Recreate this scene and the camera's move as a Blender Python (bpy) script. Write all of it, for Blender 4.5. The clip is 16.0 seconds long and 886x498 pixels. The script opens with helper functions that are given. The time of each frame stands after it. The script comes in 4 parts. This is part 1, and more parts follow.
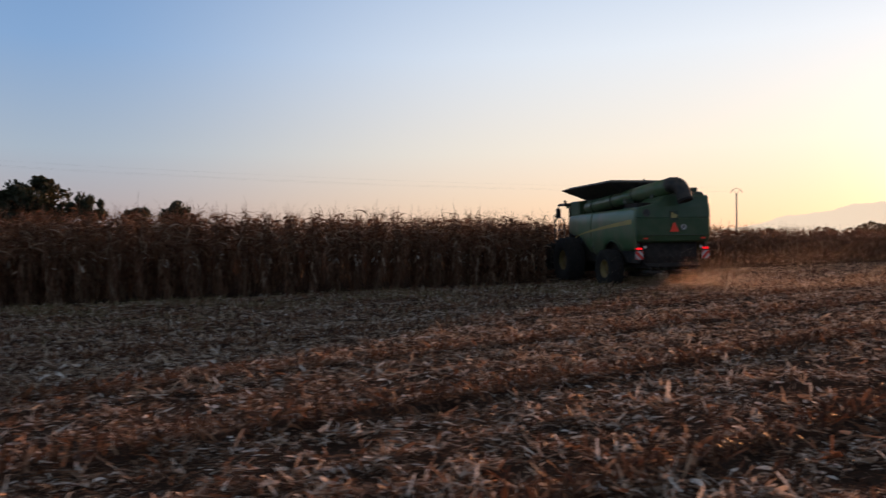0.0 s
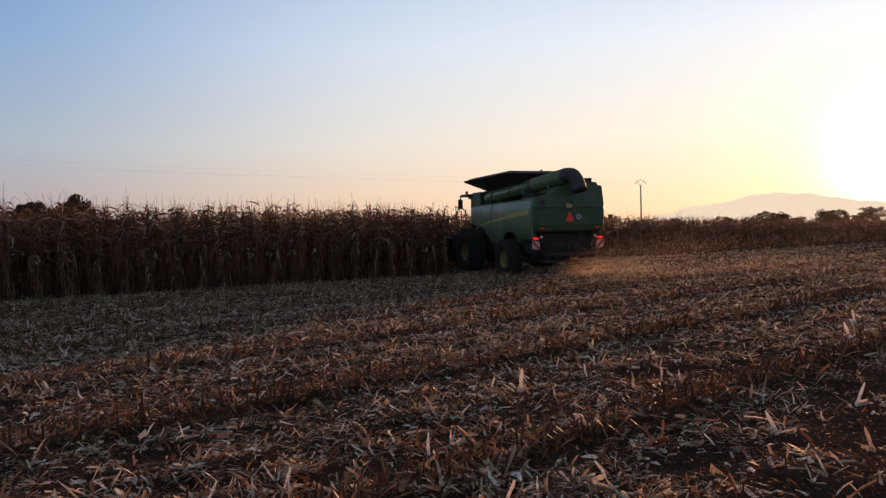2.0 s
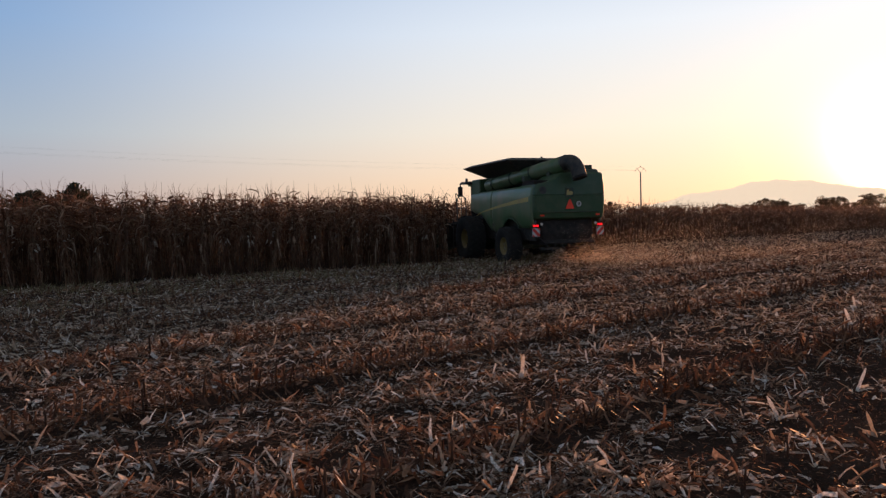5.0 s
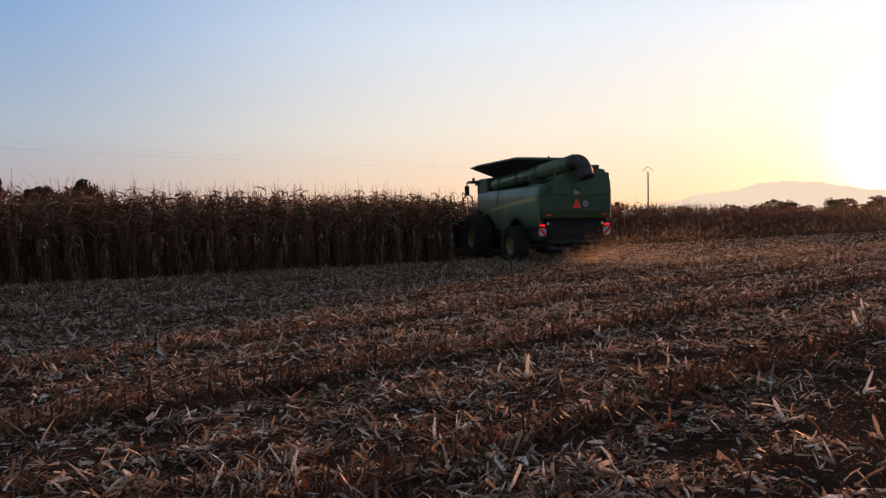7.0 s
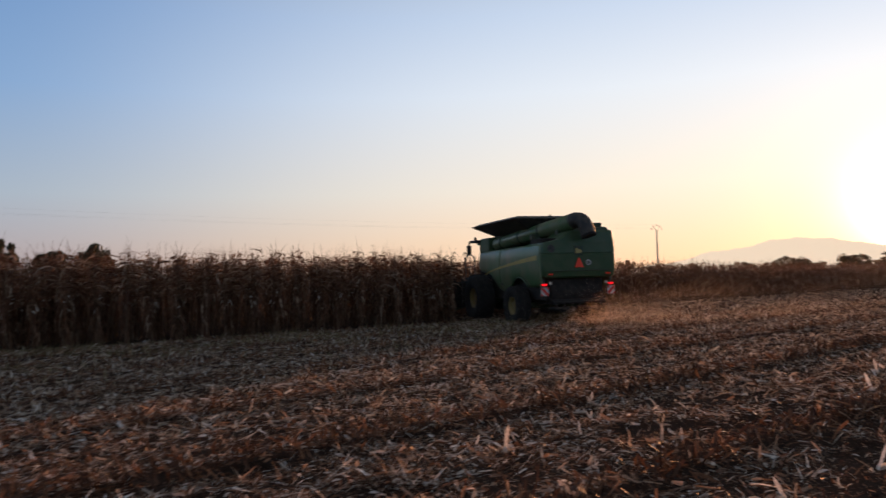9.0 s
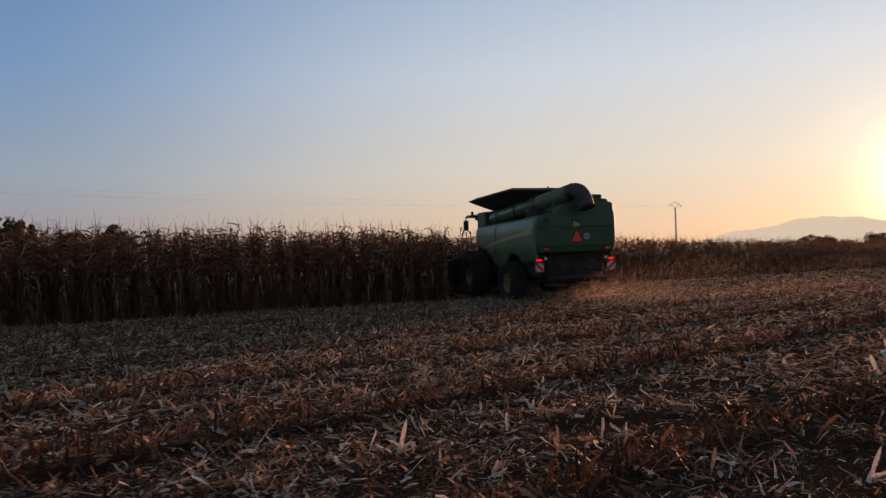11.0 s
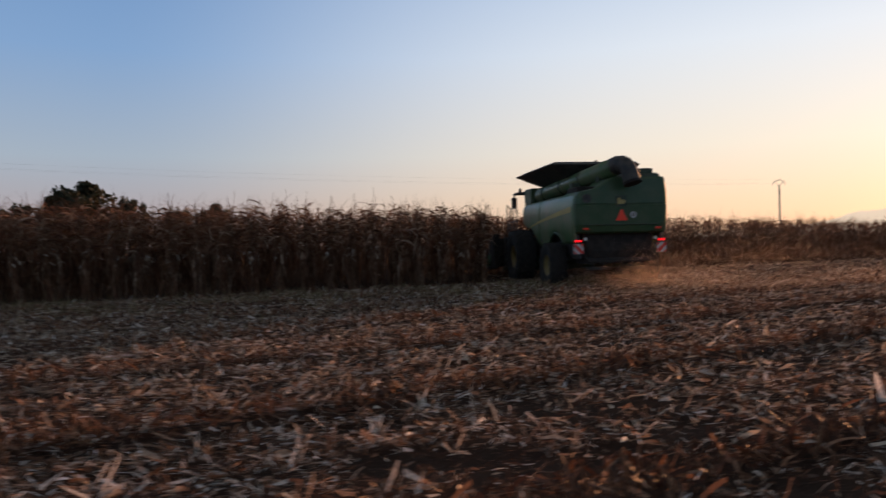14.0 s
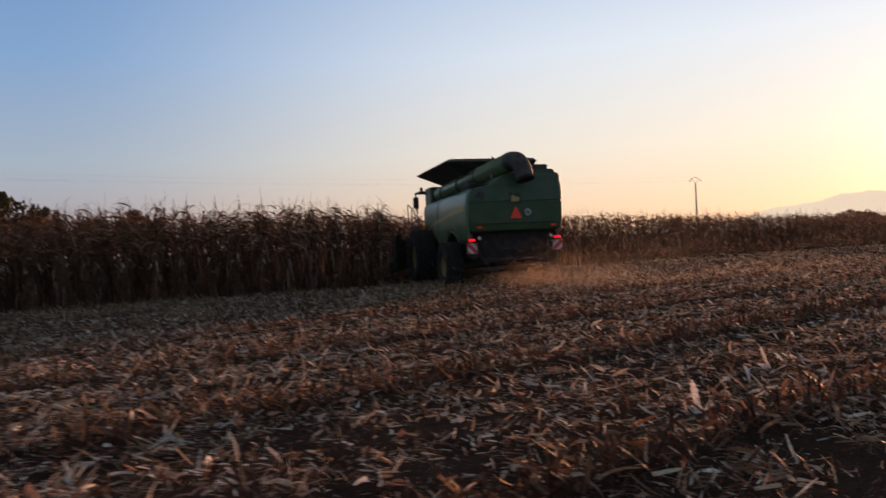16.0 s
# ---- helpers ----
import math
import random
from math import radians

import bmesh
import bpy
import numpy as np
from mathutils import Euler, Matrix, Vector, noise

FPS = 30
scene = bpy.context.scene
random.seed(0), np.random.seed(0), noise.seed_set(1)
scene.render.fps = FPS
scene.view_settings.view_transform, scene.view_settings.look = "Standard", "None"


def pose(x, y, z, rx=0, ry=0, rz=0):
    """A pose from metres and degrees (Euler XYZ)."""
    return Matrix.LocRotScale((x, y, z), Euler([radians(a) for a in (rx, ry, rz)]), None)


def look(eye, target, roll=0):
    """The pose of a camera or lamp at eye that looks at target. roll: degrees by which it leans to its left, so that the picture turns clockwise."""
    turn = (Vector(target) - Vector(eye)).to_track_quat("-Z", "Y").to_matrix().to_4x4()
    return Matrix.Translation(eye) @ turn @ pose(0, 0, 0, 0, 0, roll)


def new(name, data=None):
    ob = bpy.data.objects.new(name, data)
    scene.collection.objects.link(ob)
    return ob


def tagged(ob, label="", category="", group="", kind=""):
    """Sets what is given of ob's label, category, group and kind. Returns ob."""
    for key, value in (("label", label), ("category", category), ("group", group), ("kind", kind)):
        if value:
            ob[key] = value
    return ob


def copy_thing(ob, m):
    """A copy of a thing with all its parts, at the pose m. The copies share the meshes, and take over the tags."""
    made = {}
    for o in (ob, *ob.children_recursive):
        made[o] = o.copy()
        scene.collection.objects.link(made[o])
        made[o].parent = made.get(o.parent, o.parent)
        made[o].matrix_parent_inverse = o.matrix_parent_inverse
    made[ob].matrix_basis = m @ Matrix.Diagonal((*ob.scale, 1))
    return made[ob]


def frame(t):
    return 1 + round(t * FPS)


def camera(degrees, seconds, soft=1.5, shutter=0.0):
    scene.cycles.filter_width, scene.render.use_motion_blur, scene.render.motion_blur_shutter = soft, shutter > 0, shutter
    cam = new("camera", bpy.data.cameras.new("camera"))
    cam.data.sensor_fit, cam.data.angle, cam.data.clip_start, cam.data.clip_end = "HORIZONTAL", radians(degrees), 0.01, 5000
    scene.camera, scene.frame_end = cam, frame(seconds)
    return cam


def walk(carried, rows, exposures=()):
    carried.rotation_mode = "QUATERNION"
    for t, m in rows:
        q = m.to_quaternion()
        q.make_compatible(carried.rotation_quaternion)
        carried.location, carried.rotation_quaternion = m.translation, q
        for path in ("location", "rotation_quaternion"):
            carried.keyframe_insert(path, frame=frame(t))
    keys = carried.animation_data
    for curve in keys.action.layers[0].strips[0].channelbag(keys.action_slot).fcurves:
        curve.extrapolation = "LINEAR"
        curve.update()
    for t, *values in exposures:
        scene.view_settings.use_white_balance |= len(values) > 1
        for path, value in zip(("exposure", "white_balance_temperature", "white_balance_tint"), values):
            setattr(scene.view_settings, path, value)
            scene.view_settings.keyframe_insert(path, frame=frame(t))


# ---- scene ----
cam = camera(64.0, 16.0, 1.35, 0.8)
PATH = [
    (0, (0.115, -1.025, 1.847), (0.008, 0.972, 1.823), -0.8),
    (0.5, (0.512, -0.804, 1.792), (0.473, 1.196, 1.775), -1.1),
    (1, (0.756, -0.627, 1.801), (0.741, 1.371, 1.718), -2.1),
    (1.5, (0.857, -0.708, 1.787), (0.948, 1.289, 1.716), -0.4),
    (2, (0.871, -0.704, 1.787), (0.992, 1.292, 1.738), -1.4),
    (2.5, (0.865, -0.683, 1.782), (0.982, 1.312, 1.71), -1.2),
    (3, (0.86, -0.691, 1.777), (1.008, 1.303, 1.711), -1.3),
    (3.5, (0.851, -0.689, 1.773), (0.977, 1.306, 1.705), -1.3),
    (4, (0.856, -0.685, 1.772), (0.988, 1.31, 1.698), -1.7),
    (6.5, (0.849, -0.686, 1.772), (0.952, 1.309, 1.683), -1.1),
    (7, (0.862, -0.685, 1.77), (0.965, 1.31, 1.684), -1.1),
    (7.5, (0.871, -0.684, 1.774), (0.98, 1.311, 1.685), -0.8),
    (8, (0.914, -0.651, 1.766), (0.981, 1.346, 1.682), 0.1),
    (8.5, (1.057, -0.477, 1.747), (1.097, 1.522, 1.703), -1.3),
    (9, (1.299, -0.197, 1.762), (1.375, 1.8, 1.847), -1.7),
    (9.2, (1.416, -0.104, 1.742), (1.521, 1.892, 1.812), -2.3),
    (11.3, (2.636, 1.423, 1.547), (2.607, 3.423, 1.561), -1.9),
    (11.5, (2.759, 1.565, 1.565), (2.684, 3.563, 1.517), -2.1),
    (12, (3.091, 1.956, 1.539), (2.972, 3.952, 1.556), 0.4),
    (12.5, (3.451, 2.218, 1.519), (3.282, 4.21, 1.564), -1.3),
    (13, (3.862, 2.505, 1.496), (3.597, 4.488, 1.491), -3.2),
    (13.5, (4.252, 2.771, 1.498), (3.902, 4.74, 1.483), -3.4),
    (14, (4.656, 2.968, 1.5), (4.39, 4.95, 1.482), -1.4),
    (14.5, (4.979, 3.188, 1.479), (4.817, 5.182, 1.477), -1.4),
    (15, (5.291, 3.486, 1.482), (5.196, 5.483, 1.424), -2.1),
    (15.5, (5.63, 3.737, 1.479), (5.495, 5.733, 1.487), -2.8),
    (16, (5.925, 4.083, 1.415), (5.839, 6.081, 1.397), -2.6),
]
walk(cam, [(t, look(eye, target, roll)) for t, eye, target, roll in PATH],
     [(0.0, 0.0), (4.0, 0.0), (8.0, 0.02), (9.2, -0.03), (11.3, -0.39), (12.0, -0.36), (12.5, -0.27), (13.0, -0.22), (13.5, -0.18), (14.0, -0.06), (14.5, -0.03), (16.0, -0.05)])

# ---- world, sun, exposure ----
SUN_AZ, SUN_EL = radians(35.8), radians(4.35)
AWAY_SKY = ((0.0, (0.39, 0.31, 0.32)), (0.05, (0.42, 0.37, 0.40)), (0.12, (0.375, 0.445, 0.54)), (0.25, (0.228, 0.375, 0.62)), (0.35, (0.175, 0.315, 0.57)), (0.6, (0.17, 0.195, 0.235)), (1.0, (0.16, 0.157, 0.16)))
SUN_SKY = ((0.0, (0.97, 0.61, 0.40)), (0.05, (0.96, 0.71, 0.51)), (0.12, (0.92, 0.82, 0.7)), (0.25, (0.79, 0.84, 0.91)), (0.35, (0.6, 0.7, 0.86)), (0.6, (0.24, 0.25, 0.27)), (1.0, (0.16, 0.157, 0.16)))
AUREOLE = ((25, (0.08, 0.055, 0.045)), (160, (0.31, 0.22, 0.16)), (700, (2.4, 1.75, 1.0)), (2500, (8.0, 6.5, 4.5)))
world = bpy.data.worlds.new("dusk_sky")
scene.world = world
world.use_nodes = True
wn = world.node_tree
wn.nodes.clear()
sky = wn.nodes.new("ShaderNodeTexSky")
sky.sky_type, sky.sun_disc = "NISHITA", False
sky.sun_elevation, sky.sun_rotation = SUN_EL, SUN_AZ
SUN_DIR = Vector((math.sin(SUN_AZ) * math.cos(SUN_EL), math.cos(SUN_AZ) * math.cos(SUN_EL), math.sin(SUN_EL)))


def calc(kind, a, b=None, c=None):
    n = wn.nodes.new("ShaderNodeMath")
    n.operation = kind
    for i, x in enumerate((a, b, c)):
        if x is not None:
            if isinstance(x, (int, float)):
                n.inputs[i].default_value = x
            else:
                wn.links.new(x, n.inputs[i])
    return n.outputs[0]


def shades(fac, stops):
    n = wn.nodes.new("ShaderNodeValToRGB")
    els = n.color_ramp.elements
    els[0].position, els[0].color = stops[0][0], (*stops[0][1], 1)
    els[1].position, els[1].color = stops[-1][0], (*stops[-1][1], 1)
    for at, col in stops[1:-1]:
        els.new(at).color = (*col, 1)
    wn.links.new(fac, n.inputs["Fac"])
    return n.outputs["Color"]


# clear dusk sky: blue overhead and away from the sun, peach low down, a bright aureole round the sun
way = wn.nodes.new("ShaderNodeTexCoord").outputs["Generated"]
split = wn.nodes.new("ShaderNodeSeparateXYZ")
wn.links.new(way, split.inputs[0])
dot = wn.nodes.new("ShaderNodeVectorMath")
dot.operation = "DOT_PRODUCT"
dot.inputs[1].default_value = SUN_DIR
wn.links.new(way, dot.inputs[0])
toward = dot.outputs["Value"]
up = calc("MAXIMUM", split.outputs[2], 0.0)
away_sky = shades(up, AWAY_SKY)
sun_sky = shades(up, SUN_SKY)
side = wn.nodes.new("ShaderNodeMapRange")
side.interpolation_type = "SMOOTHSTEP"
side.inputs["From Min"].default_value, side.inputs["From Max"].default_value = 0.36, 0.99
wn.links.new(toward, side.inputs["Value"])
blend = wn.nodes.new("ShaderNodeMix")
blend.data_type = "RGBA"
wn.links.new(side.outputs[0], blend.inputs["Factor"])
wn.links.new(away_sky, blend.inputs[6])
wn.links.new(sun_sky, blend.inputs[7])
ahead = calc("MAXIMUM", toward, 0.0)
total = blend.outputs[2]
for power, col in AUREOLE:
    k = wn.nodes.new("ShaderNodeVectorMath")
    k.operation = "SCALE"
    k.inputs[0].default_value = col
    wn.links.new(calc("POWER", ahead, power), k.inputs["Scale"])
    add = wn.nodes.new("ShaderNodeVectorMath")
    wn.links.new(total, add.inputs[0])
    wn.links.new(k.outputs[0], add.inputs[1])
    total = add.outputs[0]
back = wn.nodes.new("ShaderNodeBackground")
back.inputs[1].default_value = 1.0
air = wn.nodes.new("ShaderNodeBackground")
air.inputs[1].default_value = 0.01
both = wn.nodes.new("ShaderNodeAddShader")
wout = wn.nodes.new("ShaderNodeOutputWorld")
wn.links.new(total, back.inputs[0])
wn.links.new(sky.outputs[0], air.inputs[0])
wn.links.new(back.outputs[0], both.inputs[0])
wn.links.new(air.outputs[0], both.inputs[1])
wn.links.new(both.outputs[0], wout.inputs[0])

sun_data = bpy.data.lights.new("sun", "SUN")
sun_data.energy, sun_data.angle, sun_data.color = 5.0, radians(0.6), (1.0, 0.42, 0.18)
sun = new("sun", sun_data)
sun.matrix_world = look(SUN_DIR * 100, (0, 0, 0))

# ---- materials ----


def material(name, color, rough=0.6, metal=0.0, spots=0.0, scale=8.0, bump=0.0, bump_scale=60.0, coat=0.0):
    """A painted, metal or rubber surface with uneven colour and fine relief."""
    m = bpy.data.materials.new(name)
    m.use_nodes = True
    t = m.node_tree
    p = t.nodes["Principled BSDF"]
    p.inputs["Roughness"].default_value, p.inputs["Metallic"].default_value = rough, metal
    p.inputs["Coat Weight"].default_value = coat
    co = t.nodes.new("ShaderNodeTexCoord")
    nz = t.nodes.new("ShaderNodeTexNoise")
    nz.inputs["Scale"].default_value, nz.inputs["Detail"].default_value = scale, 6
    t.links.new(co.outputs["Object"], nz.inputs["Vector"])
    ramp = t.nodes.new("ShaderNodeValToRGB")
    dusty = tuple(c + (d - c) * spots for c, d in zip(color, (0.24, 0.18, 0.12)))
    ramp.color_ramp.elements[0].position, ramp.color_ramp.elements[1].position = 0.38, 0.72
    ramp.color_ramp.elements[0].color, ramp.color_ramp.elements[1].color = (*color, 1), (*dusty, 1)
    t.links.new(nz.outputs["Fac"], ramp.inputs["Fac"])
    t.links.new(ramp.outputs["Color"], p.inputs["Base Color"])
    if bump:
        fine = t.nodes.new("ShaderNodeTexNoise")
        fine.inputs["Scale"].default_value, fine.inputs["Detail"].default_value = bump_scale, 5
        t.links.new(co.outputs["Object"], fine.inputs["Vector"])
        b = t.nodes.new("ShaderNodeBump")
        b.inputs["Strength"].default_value, b.inputs["Distance"].default_value = bump, 0.02
        t.links.new(fine.outputs["Fac"], b.inputs["Height"])
        t.links.new(b.outputs["Normal"], p.inputs["Normal"])
    return m


def dry_plant(name, stops, through_light=0.35, rough=0.65, by_object=False, streak=40.0, mottle=(0.55, 1.35)):
    """Dead leaf and stalk: every piece its own tone from the stops, streaked along, letting some light through."""
    m = bpy.data.materials.new(name)
    m.use_nodes = True
    t = m.node_tree
    p = t.nodes["Principled BSDF"]
    p.inputs["Roughness"].default_value = rough
    p.inputs["Specular IOR Level"].default_value = 0.25
    geo = t.nodes.new("ShaderNodeNewGeometry")
    pick = geo.outputs["Random Per Island"]
    if by_object:
        info = t.nodes.new("ShaderNodeObjectInfo")
        add = t.nodes.new("ShaderNodeMath")
        add.operation = "ADD"
        t.links.new(pick, add.inputs[0])
        t.links.new(info.outputs["Random"], add.inputs[1])
        wrap = t.nodes.new("ShaderNodeMath")
        wrap.operation = "FRACT"
        t.links.new(add.outputs[0], wrap.inputs[0])
        pick = wrap.outputs[0]
    ramp = t.nodes.new("ShaderNodeValToRGB")
    ramp.color_ramp.interpolation = "LINEAR"
    els = ramp.color_ramp.elements
    els[0].position, els[0].color = stops[0][0], (*stops[0][1], 1)
    els[1].position, els[1].color = stops[-1][0], (*stops[-1][1], 1)
    for at, col in stops[1:-1]:
        e = els.new(at)
        e.color = (*col, 1)
    t.links.new(pick, ramp.inputs["Fac"])
    nz = t.nodes.new("ShaderNodeTexNoise")
    nz.inputs["Scale"].default_value, nz.inputs["Detail"].default_value = streak, 4
    co = t.nodes.new("ShaderNodeTexCoord")
    t.links.new(co.outputs["Object"], nz.inputs["Vector"])
    tone = t.nodes.new("ShaderNodeMapRange")
    tone.inputs["From Min"].default_value, tone.inputs["From Max"].default_value = 0.25, 0.75
    tone.inputs["To Min"].default_value, tone.inputs["To Max"].default_value = mottle
    t.links.new(nz.outputs["Fac"], tone.inputs["Value"])
    mix = t.nodes.new("ShaderNodeVectorMath")
    mix.operation = "SCALE"
    t.links.new(ramp.outputs["Color"], mix.inputs[0])
    t.links.new(tone.outputs[0], mix.inputs["Scale"])
    t.links.new(mix.outputs[0], p.inputs["Base Color"])
    if through_light:
        tr = t.nodes.new("ShaderNodeBsdfTranslucent")
        t.links.new(mix.outputs[0], tr.inputs["Color"])
        ms = t.nodes.new("ShaderNodeMixShader")
        ms.inputs[0].default_value = through_light
        t.links.new(p.outputs[0], ms.inputs[1])
        t.links.new(tr.outputs[0], ms.inputs[2])
        t.links.new(ms.outputs[0], t.nodes["Material Output"].inputs["Surface"])
    return m


def glowing(name, color, strength):
    m = material(name, color, 0.3)
    p = m.node_tree.nodes["Principled BSDF"]
    p.inputs["Emission Color"].default_value, p.inputs["Emission Strength"].default_value = (*color, 1), strength
    return m


# One paint in two tones; the darker carries the rear hood's shade.
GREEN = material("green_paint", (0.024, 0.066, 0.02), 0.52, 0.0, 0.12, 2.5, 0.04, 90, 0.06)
# Lighter copy: side light on flanks and auger put into colour, plus dust.
LIT_GREEN = material("dusty_lit_green", (0.072, 0.145, 0.06), 0.36, 0.0, 0.6, 1.6, 0.05, 90, 0.12)
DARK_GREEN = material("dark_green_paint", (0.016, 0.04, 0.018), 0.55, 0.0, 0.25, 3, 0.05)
YELLOW = material("yellow_paint", (0.44, 0.34, 0.09), 0.5, 0.0, 0.4, 5)
# Darker yellow: the shadow over the rims is painted in, besides dust.
SHADED_RIM_YELLOW = material("dusty_shaded_rim", (0.2, 0.14, 0.03), 0.6, 0.0, 0.5, 5)
BLACK = material("black_plastic", (0.02, 0.02, 0.019), 0.6, 0.0, 0.25, 6, 0.1)
RUBBER = material("tyre_rubber", (0.013, 0.012, 0.011), 0.95, 0.0, 0.06, 5, 0.25)
STEEL = material("worn_steel", (0.25, 0.24, 0.22), 0.45, 0.8, 0.4, 6, 0.1)
# Near black steel; shade below the hood is put into this colour.
DEEP_SHADE = material("shade_black_steel", (0.012, 0.009, 0.007), 0.92, 0.0, 0.1, 6, 0.1)
GREY = material("grey_plastic", (0.06, 0.06, 0.055), 0.6, 0.0, 0.3, 5)
WHITE = material("white_reflector", (0.5, 0.49, 0.47), 0.4, 0.0, 0.15, 8)
RED = material("red_reflector", (0.6, 0.03, 0.02), 0.35, 0.0, 0.1, 8)
# Emits a little; brightens the triangle too, which is no lamp.
ORANGE = glowing("faint_glow_orange_red", (0.75, 0.04, 0.012), 0.04)
TAIL = glowing("lit_tail_lamp", (0.9, 0.006, 0.012), 1.3)
LAMP = glowing("work_lamp_glass", (0.4, 0.38, 0.35), 0.08)
GLASS = material("tinted_cab_glass", (0.02, 0.025, 0.025), 0.08, 0.0)
CONCRETE = material("grey_concrete", (0.34, 0.31, 0.28), 0.85, 0.0, 0.4, 4, 0.3)
WIRE = material("dull_wire", (0.16, 0.15, 0.14), 0.5, 0.6)

LITTER = dry_plant("shredded_corn_litter", [(0, (0.04, 0.02, 0.013)), (0.2, (0.12, 0.066, 0.042)), (0.42, (0.25, 0.128, 0.072)),
                                            (0.63, (0.38, 0.262, 0.185)), (0.86, (0.6, 0.51, 0.43)), (1, (0.84, 0.8, 0.75))], 0.3, streak=55.0, mottle=(0.4, 1.6))
# Lightened, warmer litter: the light on far ground is put into colour.
FAR_LITTER = dry_plant("lightened_far_litter", [(0, (0.1, 0.064, 0.042)), (0.4, (0.33, 0.232, 0.16)), (0.8, (0.62, 0.49, 0.36)), (1, (0.84, 0.74, 0.61))], 0.3)
HUSK = dry_plant("pale_husk", [(0, (0.36, 0.22, 0.13)), (0.5, (0.6, 0.5, 0.4)), (1, (0.8, 0.74, 0.67))], 0.35, 0.6, True)
ROOT_SCRAP = dry_plant("rotted_leaf_scrap", [(0, (0.05, 0.023, 0.014)), (0.5, (0.14, 0.062, 0.033)), (0.85, (0.28, 0.135, 0.07)), (1, (0.45, 0.29, 0.19))], 0.3)
STUB = dry_plant("cut_stalk", [(0, (0.045, 0.022, 0.014)), (0.6, (0.12, 0.056, 0.032)), (1, (0.26, 0.14, 0.08))], 0.18, 0.75, True)
CORN_LEAF = dry_plant("dead_corn_leaf", [(0, (0.085, 0.038, 0.022)), (0.45, (0.17, 0.08, 0.045)), (0.8, (0.25, 0.14, 0.085)), (1, (0.42, 0.31, 0.22))], 0.37, 0.7, True, 14)
CORN_STALK = dry_plant("dead_corn_stalk", [(0, (0.07, 0.035, 0.019)), (1, (0.19, 0.115, 0.065))], 0.0, 0.7, True, 14)
TASSEL = dry_plant("dry_tassel", [(0, (0.12, 0.06, 0.035)), (1, (0.26, 0.16, 0.1))], 0.2, 0.7, True)
TREE_LEAF = dry_plant("dark_foliage", [(0, (0.025, 0.032, 0.016)), (0.6, (0.045, 0.05, 0.025)), (1, (0.075, 0.065, 0.035))], 0.25, 0.6, True, 2)
# Lighter brown copy of the foliage; haze and backlight sit in its colour.
FAR_LEAF = dry_plant("hazed_backlit_foliage", [(0, (0.06, 0.045, 0.02)), (0.6, (0.13, 0.085, 0.04)), (1, (0.22, 0.14, 0.065))], 0.5, 0.6, True, 2)
BARK = material("bark", (0.09, 0.065, 0.045), 0.9, 0.0, 0.4, 6, 0.5, 20)


def soil_material():
    m = bpy.data.materials.new("dark_soil")
    m.use_nodes = True
    t = m.node_tree
    p = t.nodes["Principled BSDF"]
    p.inputs["Roughness"].default_value = 0.92
    p.inputs["Specular IOR Level"].default_value = 0.0
    co = t.nodes.new("ShaderNodeTexCoord")
    big = t.nodes.new("ShaderNodeTexNoise")
    big.inputs["Scale"].default_value, big.inputs["Detail"].default_value = 1.3, 8
    fine = t.nodes.new("ShaderNodeTexNoise")
    fine.inputs["Scale"].default_value, fine.inputs["Detail"].default_value = 45, 6
    for n in (big, fine):
        t.links.new(co.outputs["Object"], n.inputs["Vector"])
    ramp = t.nodes.new("ShaderNodeValToRGB")
    ramp.color_ramp.elements[0].position, ramp.color_ramp.elements[1].position = 0.3, 0.75
    ramp.color_ramp.elements[0].color, ramp.color_ramp.elements[1].color = (0.02, 0.0135, 0.011, 1), (0.09, 0.062, 0.048, 1)
    mix = t.nodes.new("ShaderNodeMath")
    mix.operation = "ADD"
    half = t.nodes.new("ShaderNodeMath")
    half.operation = "MULTIPLY"
    half.inputs[1].default_value = 0.5
    t.links.new(big.outputs["Fac"], mix.inputs[0])
    t.links.new(fine.outputs["Fac"], mix.inputs[1])
    t.links.new(mix.outputs[0], half.inputs[0])
    t.links.new(half.outputs[0], ramp.inputs["Fac"])
    t.links.new(ramp.outputs["Color"], p.inputs["Base Color"])
    b = t.nodes.new("ShaderNodeBump")
    b.inputs["Strength"].default_value, b.inputs["Distance"].default_value = 0.6, 0.03
    t.links.new(fine.outputs["Fac"], b.inputs["Height"])
    t.links.new(b.outputs["Normal"], p.inputs["Normal"])
    return m


WEED = dry_plant("dull_weed", [(0, (0.09, 0.075, 0.032)), (0.5, (0.2, 0.165, 0.08)), (1, (0.42, 0.34, 0.19))], 0.3, 0.7)
SOIL = soil_material()


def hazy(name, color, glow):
    """Far thing with its bright haze painted in as emission."""
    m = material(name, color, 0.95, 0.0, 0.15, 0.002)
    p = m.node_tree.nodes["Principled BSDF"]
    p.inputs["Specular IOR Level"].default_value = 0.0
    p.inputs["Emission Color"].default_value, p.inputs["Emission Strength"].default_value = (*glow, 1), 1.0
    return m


# The ridge glows by itself, in place of bright air before it.
HAZE_GLOW = hazy("mountain_haze_glow", (0.1, 0.09, 0.09), (0.88, 0.69, 0.51))

# ---- mesh helpers ----


def quads(name, v, q):
    """A mesh from arrays of points and faces that all have as many corners."""
    me = bpy.data.meshes.new(name)
    v, q = np.asarray(v, np.float32), np.asarray(q, np.int32)
    me.vertices.add(len(v))
    me.vertices.foreach_set("co", v.ravel())
    me.loops.add(q.size)
    me.loops.foreach_set("vertex_index", q.ravel())
    me.polygons.add(len(q))
    me.polygons.foreach_set("loop_start", np.arange(0, q.size, q.shape[1], dtype=np.int32))
    me.update(calc_edges=True)
    return me


